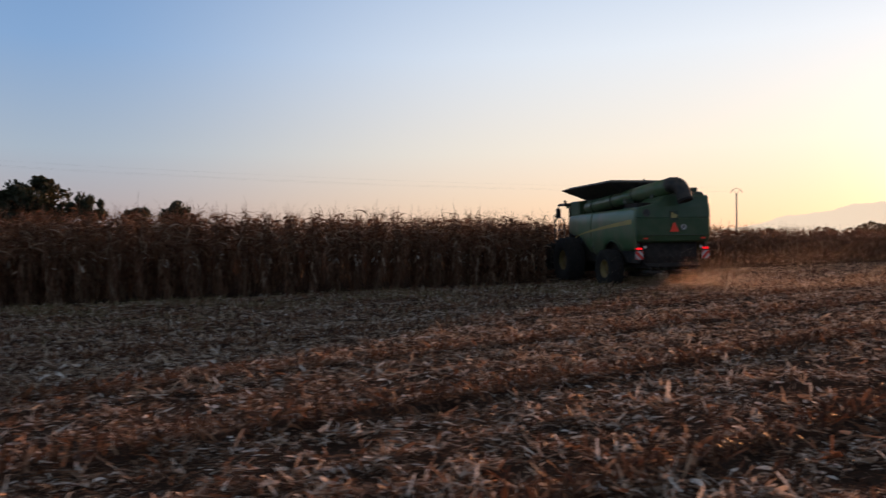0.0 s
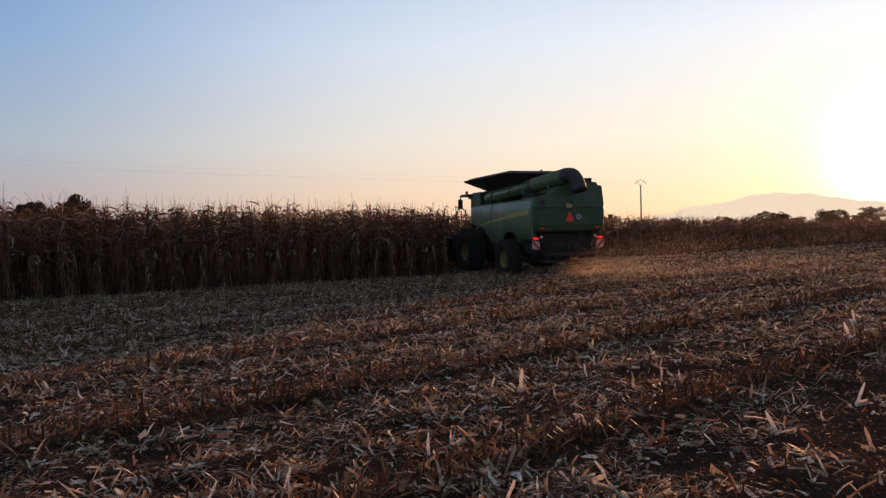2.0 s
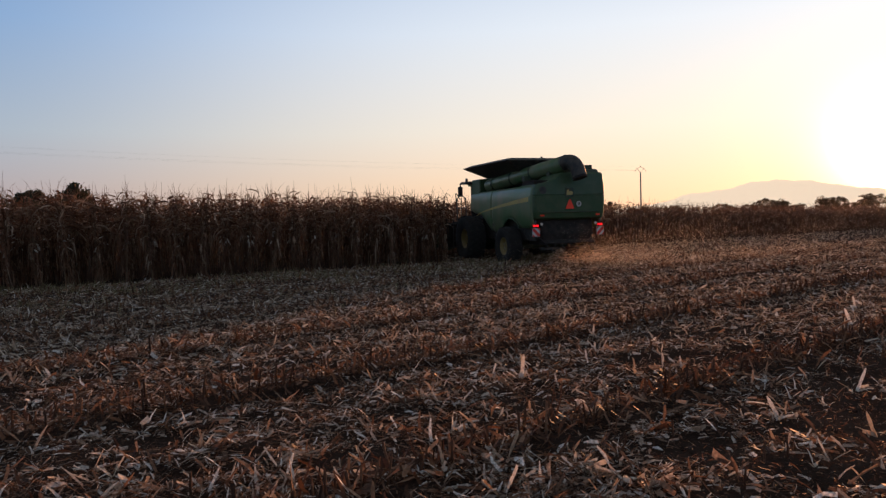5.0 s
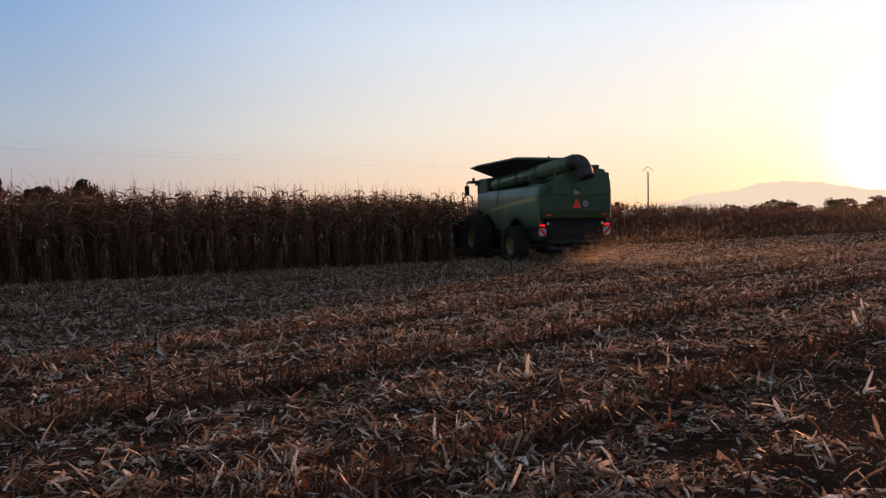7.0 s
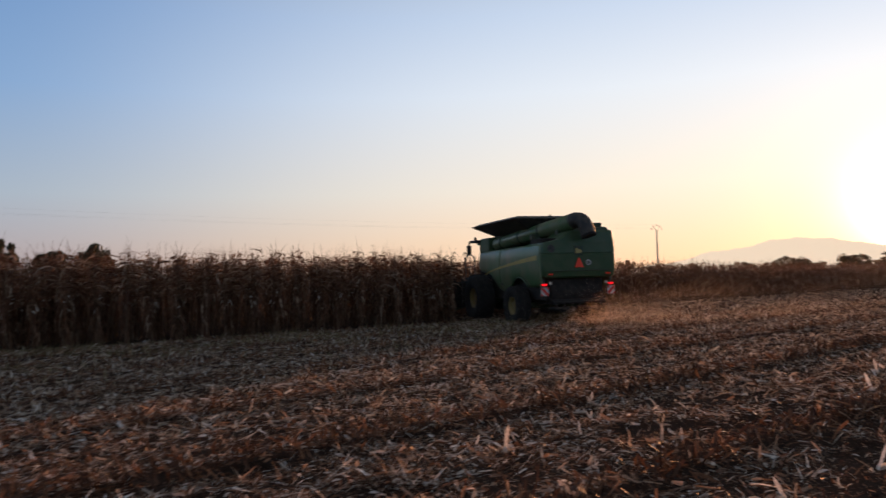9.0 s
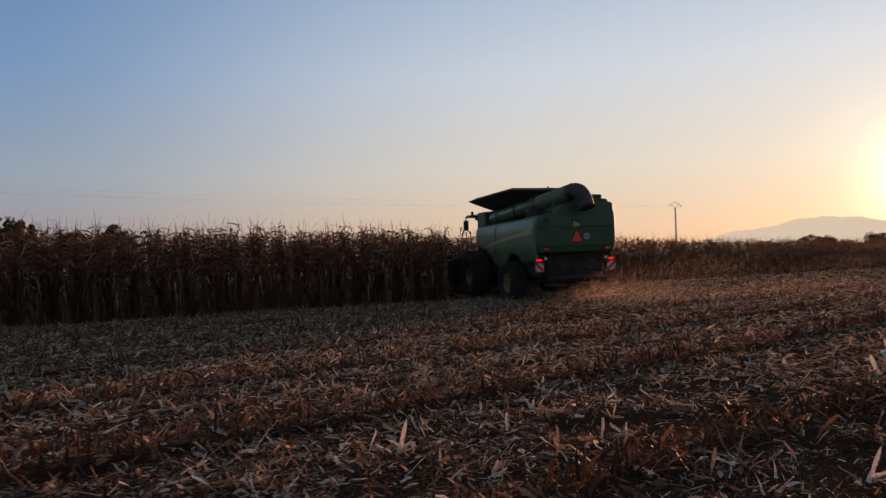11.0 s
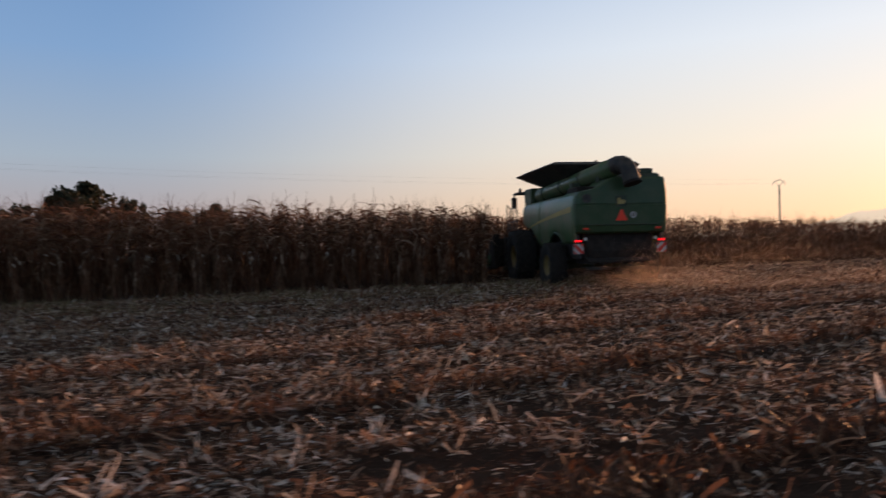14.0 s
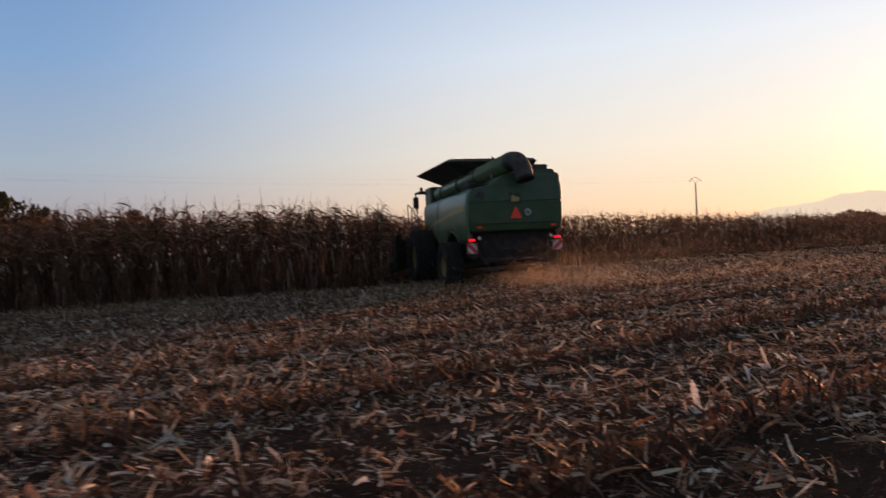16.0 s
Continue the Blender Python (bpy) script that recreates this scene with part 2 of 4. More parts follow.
def part(name, data, mat, parent=None, label="", smooth=False):
    """Links a bmesh or a mesh as one object under a thing or a part."""
    if isinstance(data, bmesh.types.BMesh):
        me = bpy.data.meshes.new(name)
        bmesh.ops.recalc_face_normals(data, faces=data.faces)
        data.to_mesh(me)
        data.free()
    else:
        me = data
    if not me.materials:
        me.materials.append(mat)
    if smooth:
        me.polygons.foreach_set("use_smooth", [True] * len(me.polygons))
    ob = new(name, me)
    if parent is not None:
        ob.parent = parent
    if label:
        ob["label"] = label
    return ob


def box(x0, x1, y0, y1, z0, z1, bevel=0.02, bm=None):
    bm = bm or bmesh.new()
    made = bmesh.ops.create_cube(bm, size=1.0)["verts"]
    for v in made:
        v.co = Vector(((x0 + x1) / 2 + v.co.x * (x1 - x0), (y0 + y1) / 2 + v.co.y * (y1 - y0), (z0 + z1) / 2 + v.co.z * (z1 - z0)))
    if bevel:
        edges = list({e for v in made for e in v.link_edges})
        bmesh.ops.bevel(bm, geom=edges, offset=bevel, segments=2, affect="EDGES", profile=0.5)
    return bm


def slab(outline, x0, x1, bevel=0.025):
    """An outline in (y, z), given thickness along x, with rounded edges."""
    bm = bmesh.new()
    a = bm.faces.new([bm.verts.new((x0, y, z)) for y, z in outline])
    ext = bmesh.ops.extrude_face_region(bm, geom=[a])["geom"]
    for g in ext:
        if isinstance(g, bmesh.types.BMVert):
            g.co.x = x1
    if bevel:
        sharp = [e for e in bm.edges if e.calc_face_angle(0) > 0.5]
        bmesh.ops.bevel(bm, geom=sharp, offset=bevel, segments=2, affect="EDGES", profile=0.5)
    bmesh.ops.triangulate(bm, faces=[f for f in bm.faces if len(f.verts) > 4])
    return bm


def loft(levels, corner=4):
    """Rounded rectangles (z, x0, x1, y0, y1, radius) one over the other, closed at both ends."""
    bm = bmesh.new()
    rings = []
    for z, x0, x1, y0, y1, r in levels:
        ring = []
        for cx, cy, a0 in ((x1 - r, y1 - r, 0), (x0 + r, y1 - r, 90), (x0 + r, y0 + r, 180), (x1 - r, y0 + r, 270)):
            for k in range(corner + 1):
                a = radians(a0 + 90 * k / corner)
                ring.append(bm.verts.new((cx + r * math.cos(a), cy + r * math.sin(a), z)))
        rings.append(ring)
    n = len(rings[0])
    for a, b in zip(rings, rings[1:]):
        for k in range(n):
            bm.faces.new((a[k], a[(k + 1) % n], b[(k + 1) % n], b[k]))
    bm.faces.new(rings[0][::-1])
    bm.faces.new(rings[-1])
    return bm


def tube(points, radii, sides=16, bm=None, caps=True):
    """A round bar through points, with a radius at each."""
    bm = bm or bmesh.new()
    pts = [Vector(p) for p in points]
    if not hasattr(radii, "__len__"):
        radii = [radii] * len(pts)
    rings = []
    side = None
    for i, (p, r) in enumerate(zip(pts, radii)):
        d = (pts[min(i + 1, len(pts) - 1)] - pts[max(i - 1, 0)]).normalized()
        if side is None:
            side = d.orthogonal().normalized()
        side = (side - d * side.dot(d)).normalized()
        up = d.cross(side)
        rings.append([bm.verts.new(p + side * r * math.cos(2 * math.pi * k / sides) + up * r * math.sin(2 * math.pi * k / sides)) for k in range(sides)])
    for a, b in zip(rings, rings[1:]):
        for k in range(sides):
            bm.faces.new((a[k], a[(k + 1) % sides], b[(k + 1) % sides], b[k]))
    if caps:
        bm.faces.new(rings[0][::-1])
        bm.faces.new(rings[-1])
    return bm


def lathe(outline, sides=32):
    """An outline of (radius, x) turned round the x axis."""
    bm = bmesh.new()
    rings = [[bm.verts.new((x, r * math.cos(2 * math.pi * k / sides), r * math.sin(2 * math.pi * k / sides))) for k in range(sides)] for r, x in outline]
    for a, b in zip(rings, rings[1:]):
        for k in range(sides):
            bm.faces.new((a[k], a[(k + 1) % sides], b[(k + 1) % sides], b[k]))
    return bm


def bent(points, steps=6):
    """A smooth line through points."""
    pts = [Vector(p) for p in points]
    ext = [pts[0] * 2 - pts[1], *pts, pts[-1] * 2 - pts[-2]]
    line = []
    for a, b, c, d in zip(ext, ext[1:], ext[2:], ext[3:]):
        for k in range(steps):
            u = k / steps
            line.append(0.5 * ((2 * b) + (c - a) * u + (2 * a - 5 * b + 4 * c - d) * u * u + (3 * b - a - 3 * c + d) * u ** 3))
    return [*line, pts[-1]]


# ---- the lie of the field ----
COMBINE_AT, COMBINE_TURN = Vector((6.52, 27.55, -0.11)), 12.9
ROW_ANGLE = radians(36)            # stubble rows
c_cos, c_sin = math.cos(radians(COMBINE_TURN)), math.sin(radians(COMBINE_TURN))


def to_world(lx, ly):
    """Along the standing rows: from the harvester's own axes to the field's."""
    return COMBINE_AT.x + lx * c_cos - ly * c_sin, COMBINE_AT.y + lx * c_sin + ly * c_cos


def crop_edge(x, right):
    """Where the standing corn begins."""
    return 36.5 + 0.59 * (x - 8) if right else 28.2 + 0.555 * (x - 2.6)


def crop_height(x):
    return float(np.interp(x, (-14, 0, 8, 16, 32, 60), (2.86, 2.76, 2.55, 2.33, 2.02, 1.77)))


# ---- ground ----
def lattice(x, y, seed):
    """Smooth value noise between -1 and 1 with one bump about every metre."""
    x, y = np.asarray(x, float), np.asarray(y, float)
    i, j = np.floor(x), np.floor(y)
    u, w = x - i, y - j
    u, w = u * u * (3 - 2 * u), w * w * (3 - 2 * w)

    def corner(p, q):
        h = np.sin(p * 127.1 + q * 311.7 + seed * 74.7) * 43758.5453
        return (h - np.floor(h)) * 2 - 1

    return (corner(i, j) * (1 - u) + corner(i + 1, j) * u) * (1 - w) + (corner(i, j + 1) * (1 - u) + corner(i + 1, j + 1) * u) * w


def relief(x, y):
    """Height of the soil: clods and hollows, and a low ridge under every stubble row, worn flat on the wheel track."""
    x, y = np.asarray(x, float), np.asarray(y, float)
    along = x * math.cos(ROW_ANGLE) + y * math.sin(ROW_ANGLE)
    across = -x * math.sin(ROW_ANGLE) + y * math.cos(ROW_ANGLE)
    row = np.abs((across - 2.76 + 0.375) % 0.75 - 0.375)
    strong = np.abs((across - 2.76 + 1.5) % 3.0 - 1.5) < 0.375
    h = 0.022 * lattice(along * 1.5, across * 2.2, 1) + 0.02 * lattice(along * 3.4, across * 4.6, 2) + 0.009 * lattice(along * 8, across * 9, 3)
    h = h + np.where(strong, 0.05, 0.02) * np.exp(-(row / 0.14) ** 2)
    track = np.clip((2.2 - across) / 0.7, 0, 1) * np.clip((x - 3.1) / 1.2, 0, 1)
    fade = np.clip((x + 15) / 3, 0, 1) * np.clip((26 - x) / 3, 0, 1) * np.clip((y + 4) / 2, 0, 1) * np.clip((27 - y) / 5, 0, 1)
    return h * (1 - 0.5 * track) * fade


def make_ground():
    xs = np.concatenate([np.linspace(-4000, -120, 12), np.linspace(-60, -16, 30), np.linspace(-15, 26, 250), np.linspace(27, 60, 24), np.linspace(120, 4000, 12)])
    ys = np.concatenate([np.linspace(-4000, -60, 10), np.linspace(-20, -4.5, 16), np.linspace(-4, 27, 190), np.linspace(28, 64, 28), np.linspace(120, 4500, 14)])
    gx, gy = np.meshgrid(xs, ys)
    swell = np.sin(gx * 1.7 + 0.6 * np.sin(gy * 1.1)) * np.sin(gy * 1.3 + np.sin(gx * 0.7))
    near = np.exp(-(gx / 60) ** 2 - (gy / 60) ** 2)
    gz = -0.02 + 0.012 * swell * near + relief(gx, gy)
    v = np.stack([gx.ravel(), gy.ravel(), gz.ravel()], 1)
    w = len(xs)
    i, j = np.meshgrid(np.arange(w - 1), np.arange(len(ys) - 1))
    a = (j * w + i).ravel()
    q = np.stack([a, a + 1, a + w + 1, a + w], 1)
    ob = part("ground", quads("ground", v, q), SOIL, smooth=True)
    return tagged(ob, "dark brown bare soil of a harvested corn field", "ground", kind="structure")


make_ground()


def make_mountain():
    """A hazy ridge far off, as a solid body of rising slopes."""
    ridge = ((12, 0.2), (17, 0.5), (19.5, 0.7), (21.1, 0.95), (22.2, 1.38), (23.2, 1.52), (24.6, 1.63), (25.3, 1.7), (26.1, 1.93), (27.2, 2.2), (28.8, 2.27),
             (30.9, 2.12), (33.4, 1.6), (36, 1.25), (40, 0.9), (45, 0.5), (50, 0.15))
    az = np.linspace(12, 50, 160)
    el = np.interp(az, *zip(*ridge))
    el = el + 0.03 * np.sin(az * 3.1) + 0.02 * np.sin(az * 7.7 + 1)
    v, depth = [], (3400, 3650, 3900, 4150)
    for share, d in zip((0, 0.55, 1.0, 0.1), depth):
        top = np.tan(np.radians(el)) * 3900 * share - (5 if share < 0.2 else 0)
        v.append(np.stack([np.sin(np.radians(az)) * d, np.cos(np.radians(az)) * d, top], 1))
    v = np.concatenate(v)
    w = len(az)
    i, j = np.meshgrid(np.arange(w - 1), np.arange(3))
    a = (j * w + i).ravel()
    q = np.stack([a, a + 1, a + w + 1, a + w], 1)
    ob = part("backdrop", quads("backdrop", v, q), HAZE_GLOW, smooth=True)
    tagged(ob, "mountain ridge far beyond the field, pale haze painted as glow", "mountain", kind="structure")


make_mountain()

# ---- combine harvester ----


def wheel(radius, width, rim_r, lugs, parent, at, left):
    """A lugged farm tyre on a yellow dished rim; its outer face to the left or right."""
    s = -1 if left else 1
    hub = new("wheel")
    hub.parent, hub.location = parent, at
    h = width / 2
    prof = [(rim_r, -h * 0.72), (rim_r + 0.05, -h * 0.86), (radius * 0.8, -h), (radius * 0.93, -h * 0.93), (radius * 0.965, -h * 0.6), (radius * 0.97, 0),
            (radius * 0.965, h * 0.6), (radius * 0.93, h * 0.93), (radius * 0.8, h), (rim_r + 0.05, h * 0.86), (rim_r, h * 0.72)]
    bm = lathe(prof, 40)
    tyre = part("tyre", bm, RUBBER, hub, smooth=True)
    for side in (-1, 1):
        lug = bmesh.new()
        pts = []
        for u, w in ((0.02, 0.05), (0.97, 0.055)):
            x = side * h * u
            lean = 0.24 * u
            for da in (-w, w):
                for r in (radius * (0.955 if u < 0.5 else 0.9), radius * (1.0 if u < 0.5 else 0.965)):
                    pts.append(lug.verts.new((x, r * math.cos(lean + da / radius), r * math.sin(lean + da / radius))))
        for f in ((0, 1, 3, 2), (4, 6, 7, 5), (0, 4, 5, 1), (2, 3, 7, 6), (1, 5, 7, 3), (0, 2, 6, 4)):
            lug.faces.new([pts[i] for i in f])
        first = part("tread_lug", lug, RUBBER, tyre)
        for k in range(lugs):
            ob = first if k == 0 else part("tread_lug", first.data, RUBBER, tyre)
            ob.rotation_euler.x = 2 * math.pi * (k + (0.5 if side > 0 else 0)) / lugs
    rim = lathe([(rim_r + 0.01, s * h * 0.74), (rim_r - 0.04, s * h * 0.7), (rim_r - 0.06, s * h * 0.3), (rim_r * 0.62, s * h * 0.18), (rim_r * 0.5, s * h * 0.4),
                 (rim_r * 0.22, s * h * 0.42), (0.001, s * h * 0.44)], 32)
    rim_ob = part("rim", rim, SHADED_RIM_YELLOW, hub, "dusty yellow steel rim, darkened as in shade", smooth=True)
    for k in range(8):
        a = 2 * math.pi * k / 8
        y, z = rim_r * 0.38 * math.cos(a), rim_r * 0.38 * math.sin(a)
        part("wheel_bolt", tube([(s * h * 0.39, y, z), (s * h * 0.47, y, z)], 0.018, 6), STEEL, rim_ob)
    return hub


def hazard_board(parent, x):
    board = part("hazard_board", box(x - 0.15, x + 0.15, -1.99, -1.965, 1.12, 1.42, 0.004), WHITE, parent, "red and white striped warning board")
    lean = 1 if x < 0 else -1
    for low, high in ((-0.3, -0.19), (-0.075, 0.075), (0.19, 0.3)):
        # the part of a slanting band that lies on the board
        ring = [(-0.145, -0.145), (0.145, -0.145), (0.145, 0.145), (-0.145, 0.145)]
        for sign, limit in ((1, high), (-1, -low)):
            cut = []
            for (ax, az), (bx, bz) in zip(ring, ring[1:] + ring[:1]):
                da, db = limit - sign * (ax + lean * az), limit - sign * (bx + lean * bz)
                if da >= 0:
                    cut.append((ax, az))
                if da * db < 0:
                    u = da / (da - db)
                    cut.append((ax + (bx - ax) * u, az + (bz - az) * u))
            ring = cut
        part("red_stripe", slab_xz([(x + px, 1.27 + pz) for px, pz in ring], -1.996, -1.991), RED, board)
    part("board_bracket", box(x - 0.03, x + 0.03, -1.96, -1.9, 1.2, 1.7, 0.008), BLACK, parent)


def flank_x(z):
    """How far the flank stands out at height z: shoulders lean in, skirts tuck in."""
    return 1.46 - 0.09 * max(0.0, (z - 2.5) / 0.48) ** 2 - 0.11 * max(0.0, (1.85 - z) / 0.7)


def flank(s, y0, y1, bottom, top):
    """A curved sheet between two edges, with thickness and rounded rims."""
    bm = bmesh.new()
    ny, nz = 44, 12
    skins = []
    for inset in (0.0, 0.06):
        grid = []
        for i in range(ny + 1):
            y = y0 + (y1 - y0) * i / ny
            lo, hi = bottom(y), top(y)
            col = []
            for j in range(nz + 1):
                z = lo + (hi - lo) * j / nz
                rim = 0.03 if inset == 0 and (j in (0, nz) or i in (0, ny)) else 0.0
                col.append(bm.verts.new((s * (flank_x(z) - inset - rim), y, z)))
            grid.append(col)
        skins.append(grid)
    for g in skins:
        for i in range(ny):
            for j in range(nz):
                bm.faces.new((g[i][j], g[i + 1][j], g[i + 1][j + 1], g[i][j + 1]))
    a, b = skins
    edge = [(i, 0) for i in range(ny)] + [(ny, j) for j in range(nz)] + [(i, nz) for i in range(ny, 0, -1)] + [(0, j) for j in range(nz, 0, -1)]
    for (i, j), (k, l) in zip(edge, edge[1:] + edge[:1]):
        bm.faces.new((a[i][j], a[k][l], b[k][l], b[i][j]))
    return bm


def make_combine():
    root = new("combine_harvester")
    tagged(root, "large dusty green combine harvester with yellow stripe, driving into standing corn", "combine harvester")

    def p(name, bm, mat, label="", smooth=False):
        return part(name, bm, mat, root, label, smooth)

    # side panels, rear and front, on both flanks
    def rear_bottom(y):
        arch = 0.84 + math.sqrt(max(0.0, 0.95 ** 2 - (y - 0.03) ** 2)) if abs(y - 0.03) < 0.95 else 0
        return max(arch, 1.42 if y < 0 else float(np.interp(y, (0.9, 1.2, 1.8), (1.22, 1.13, 1.3))))

    def front_bottom(y):
        return float(np.interp(y, (1.8, 2.1, 2.4, 2.7, 3.1, 3.6, 4.1), (1.3, 1.36, 1.62, 1.88, 2.03, 2.05, 2.2)))

    def top(y):
        return float(np.interp(y, (-1.84, -1.6, 3.7, 4.1), (2.9, 2.98, 2.92, 2.86)))

    for s in (-1, 1):
        x = 1.34 * s
        p("rear_side_panel", flank(s, -1.84, 1.785, rear_bottom, top), LIT_GREEN, smooth=True)
        p("front_side_panel", flank(s, 1.815, 4.1, front_bottom, top), LIT_GREEN, smooth=True)
        p("rocker_latch", box(x + 0.1 * s - 0.02, x + 0.1 * s + 0.03, 1.6, 1.68, 1.5, 1.62, 0.01), GREY)
        # stripe, swept up to the rear
        bm = bmesh.new()
        row = []
        for k in range(15):
            u = k / 14
            y = 3.45 - 5.05 * u
            z = 1.93 + 0.58 * u ** 0.66 - 0.02 * u * u
            hw = 0.012 + 0.085 * u ** 0.9
            row.append((bm.verts.new((s * (flank_x(z - hw) + 0.006), y, z - hw)), bm.verts.new((s * (flank_x(z + hw * 0.8) + 0.006), y, z + hw * 0.8))))
        for a, b in zip(row, row[1:]):
            bm.faces.new((a[0], b[0], b[1], a[1]))
        ext = bmesh.ops.extrude_face_region(bm, geom=list(bm.faces))["geom"]
        for g in ext:
            if isinstance(g, bmesh.types.BMVert):
                g.co.x -= 0.02 * s
        part("yellow_stripe", bm, YELLOW, root, "pale yellow stripe along the flank")
        # seam and wheel arch lip
        arch = [(s * flank_x(0.84 + 0.95 * math.sin(a)), 0.95 * math.cos(a) + 0.03, 0.84 + 0.95 * math.sin(a)) for a in np.linspace(0.66, 2.48, 18)]
        p("wheel_arch_lip", tube(arch, 0.03, 8), GREEN, smooth=True)
        p("inner_skirt", box(min(x - 0.2 * s, x - 0.3 * s), max(x - 0.2 * s, x - 0.3 * s), -1.5, 3.5, 0.95, 2.8, 0.02), BLACK)
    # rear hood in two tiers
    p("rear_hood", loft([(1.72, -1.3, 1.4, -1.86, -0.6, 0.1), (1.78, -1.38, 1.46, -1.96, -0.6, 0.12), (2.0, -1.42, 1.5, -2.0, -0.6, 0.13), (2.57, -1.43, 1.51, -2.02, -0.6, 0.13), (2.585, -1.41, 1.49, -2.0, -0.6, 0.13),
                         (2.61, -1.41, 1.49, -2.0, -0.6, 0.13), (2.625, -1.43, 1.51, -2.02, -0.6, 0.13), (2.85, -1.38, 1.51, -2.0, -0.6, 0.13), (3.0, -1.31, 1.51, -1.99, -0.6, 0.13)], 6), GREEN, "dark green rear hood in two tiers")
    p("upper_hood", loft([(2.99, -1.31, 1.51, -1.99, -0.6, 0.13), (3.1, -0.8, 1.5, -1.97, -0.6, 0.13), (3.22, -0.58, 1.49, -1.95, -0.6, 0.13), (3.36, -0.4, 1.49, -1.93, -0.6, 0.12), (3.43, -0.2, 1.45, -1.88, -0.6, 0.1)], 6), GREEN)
    # Block added for the dark recess under the auger, its shade in the colour.
    p("dark_recess_block", box(-1.28, -0.5, -1.72, -0.75, 2.95, 3.16, 0.03), DEEP_SHADE, "black block added for the dark recess beside the hood")
    p("hood_crease", box(-1.2, 1.2, -2.03, -1.99, 1.97, 2.0, 0.008), DARK_GREEN)
    p("radiator_screen_housing", loft([(3.41, 0.25, 1.42, -1.75, -0.5, 0.08), (3.53, 0.28, 1.4, -1.7, -0.5, 0.08), (3.57, 0.32, 1.36, -1.62, -0.5, 0.06)]), DARK_GREEN)
    p("air_intake_box", box(0.78, 1.22, -1.6, -0.7, 3.56, 3.72, 0.03), DARK_GREEN)
    p("air_intake_box", box(0.42, 0.7, -1.5, -0.8, 3.55, 3.63, 0.03), DARK_GREEN)
    p("round_vent", lathe_y(-1.08, -2.0, 2.78, 0.14), BLACK, "round black vent in the hood")
    # grain tank
    tank = bmesh.new()
    foot = ((-0.85, 4.0), (1.3, 4.0), (1.3, -0.62), (0.05, -0.62))
    low, high = ([tank.verts.new((fx, fy, z)) for fx, fy in foot] for z in (2.6, 3.56))
    for k in range(4):
        tank.faces.new((low[k], low[(k + 1) % 4], high[(k + 1) % 4], high[k]))
    tank.faces.new(high)
    tank.faces.new(low[::-1])
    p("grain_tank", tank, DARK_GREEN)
    p("side_deck", box(-1.3, 0.2, -0.6, 4.0, 2.78, 2.86, 0.01), BLACK)
    p("tank_corner_post", box(-1.38, -0.95, 3.15, 4.08, 2.86, 3.5, 0.05), GREEN)
    p("hopper_extension", loft([(3.5, -0.55, 1.25, 0.6, 3.9, 0.03), (4.0, -1.54, 1.5, 0.0, 4.6, 0.03), (4.04, -1.56, 1.52, -0.02, 4.64, 0.03)], 2), BLACK, "black flared grain tank extension")
    p("tank_cover", loft([(4.042, -1.52, 1.48, 0.0, 4.56, 0.03), (4.12, -1.4, 1.45, 0.15, 4.0, 0.03), (4.14, -1.3, 1.35, 0.25, 3.6, 0.03)], 2), BLACK)
    p("cover_knob", tube([(0.1, 0.3, 4.1), (0.1, 0.3, 4.19)], 0.04, 8), BLACK)
    # unloading auger, folded back over the tank
    line = [Vector((-1.08, 2.8, 3.177)), Vector((-0.08, -1.9, 3.76))]
    auger = p("unloading_auger", tube(line, [0.265, 0.285], 24), LIT_GREEN, "green unloading auger folded back over the hood", True)
    for u in (0.1, 0.36, 0.62):
        c = line[0].lerp(line[1], u)
        d = (line[1] - line[0]).normalized()
        part("auger_band", tube([c - d * 0.04, c + d * 0.04], 0.277 + 0.02 * u, 24), DARK_GREEN, auger)
    spout = bent([(-0.1, -1.82, 3.75), (-0.02, -2.08, 3.79), (0.06, -2.26, 3.72), (0.13, -2.38, 3.52), (0.18, -2.46, 3.22)], 5)
    part("auger_spout", tube(spout, [0.285] * 4 + [0.262] * (len(spout) - 4), 24), BLACK, auger, "black rubber auger spout", True)
    p("spout_rim", tube([(0.176, -2.453, 3.245), (0.188, -2.474, 3.17)], 0.27, 24), DEEP_SHADE)
    p("auger_cradle", box(-0.45, -0.1, -1.3, -1.1, 3.2, 3.52, 0.03), DARK_GREEN)
    p("auger_cradle", box(-0.95, -0.6, -0.2, 0.0, 3.2, 3.4, 0.03), DARK_GREEN)
    # signs on the hood
    bm = bmesh.new()
    for h, y in ((0.2, -2.045),):
        bm.faces.new([bm.verts.new((cx, y, cz)) for cx, cz in ((-0.18, 2.1), (0.18, 2.1), (0.025, 2.43), (-0.025, 2.43))])
    ext = bmesh.ops.extrude_face_region(bm, geom=list(bm.faces))["geom"]
    for g in ext:
        if isinstance(g, bmesh.types.BMVert):
            g.co.y += 0.02
    p("slow_vehicle_triangle", bm, ORANGE, "bright orange-red slow vehicle triangle")
    disc = p("speed_disc", lathe_y(0.36, -2.04, 2.27, 0.1), WHITE, "round white speed disc with dark mark")
    part("speed_mark", box(0.31, 0.35, -2.066, -2.05, 2.215, 2.325, 0.003), BLACK, disc)
    part("speed_mark", box(0.37, 0.41, -2.066, -2.05, 2.215, 2.325, 0.003), BLACK, disc)
    badge = p("badge_plate", box(-0.17, 0.17, -2.035, -2.015, 2.52, 2.86, 0.01), DARK_GREEN, "dark green badge plate with yellow emblem")
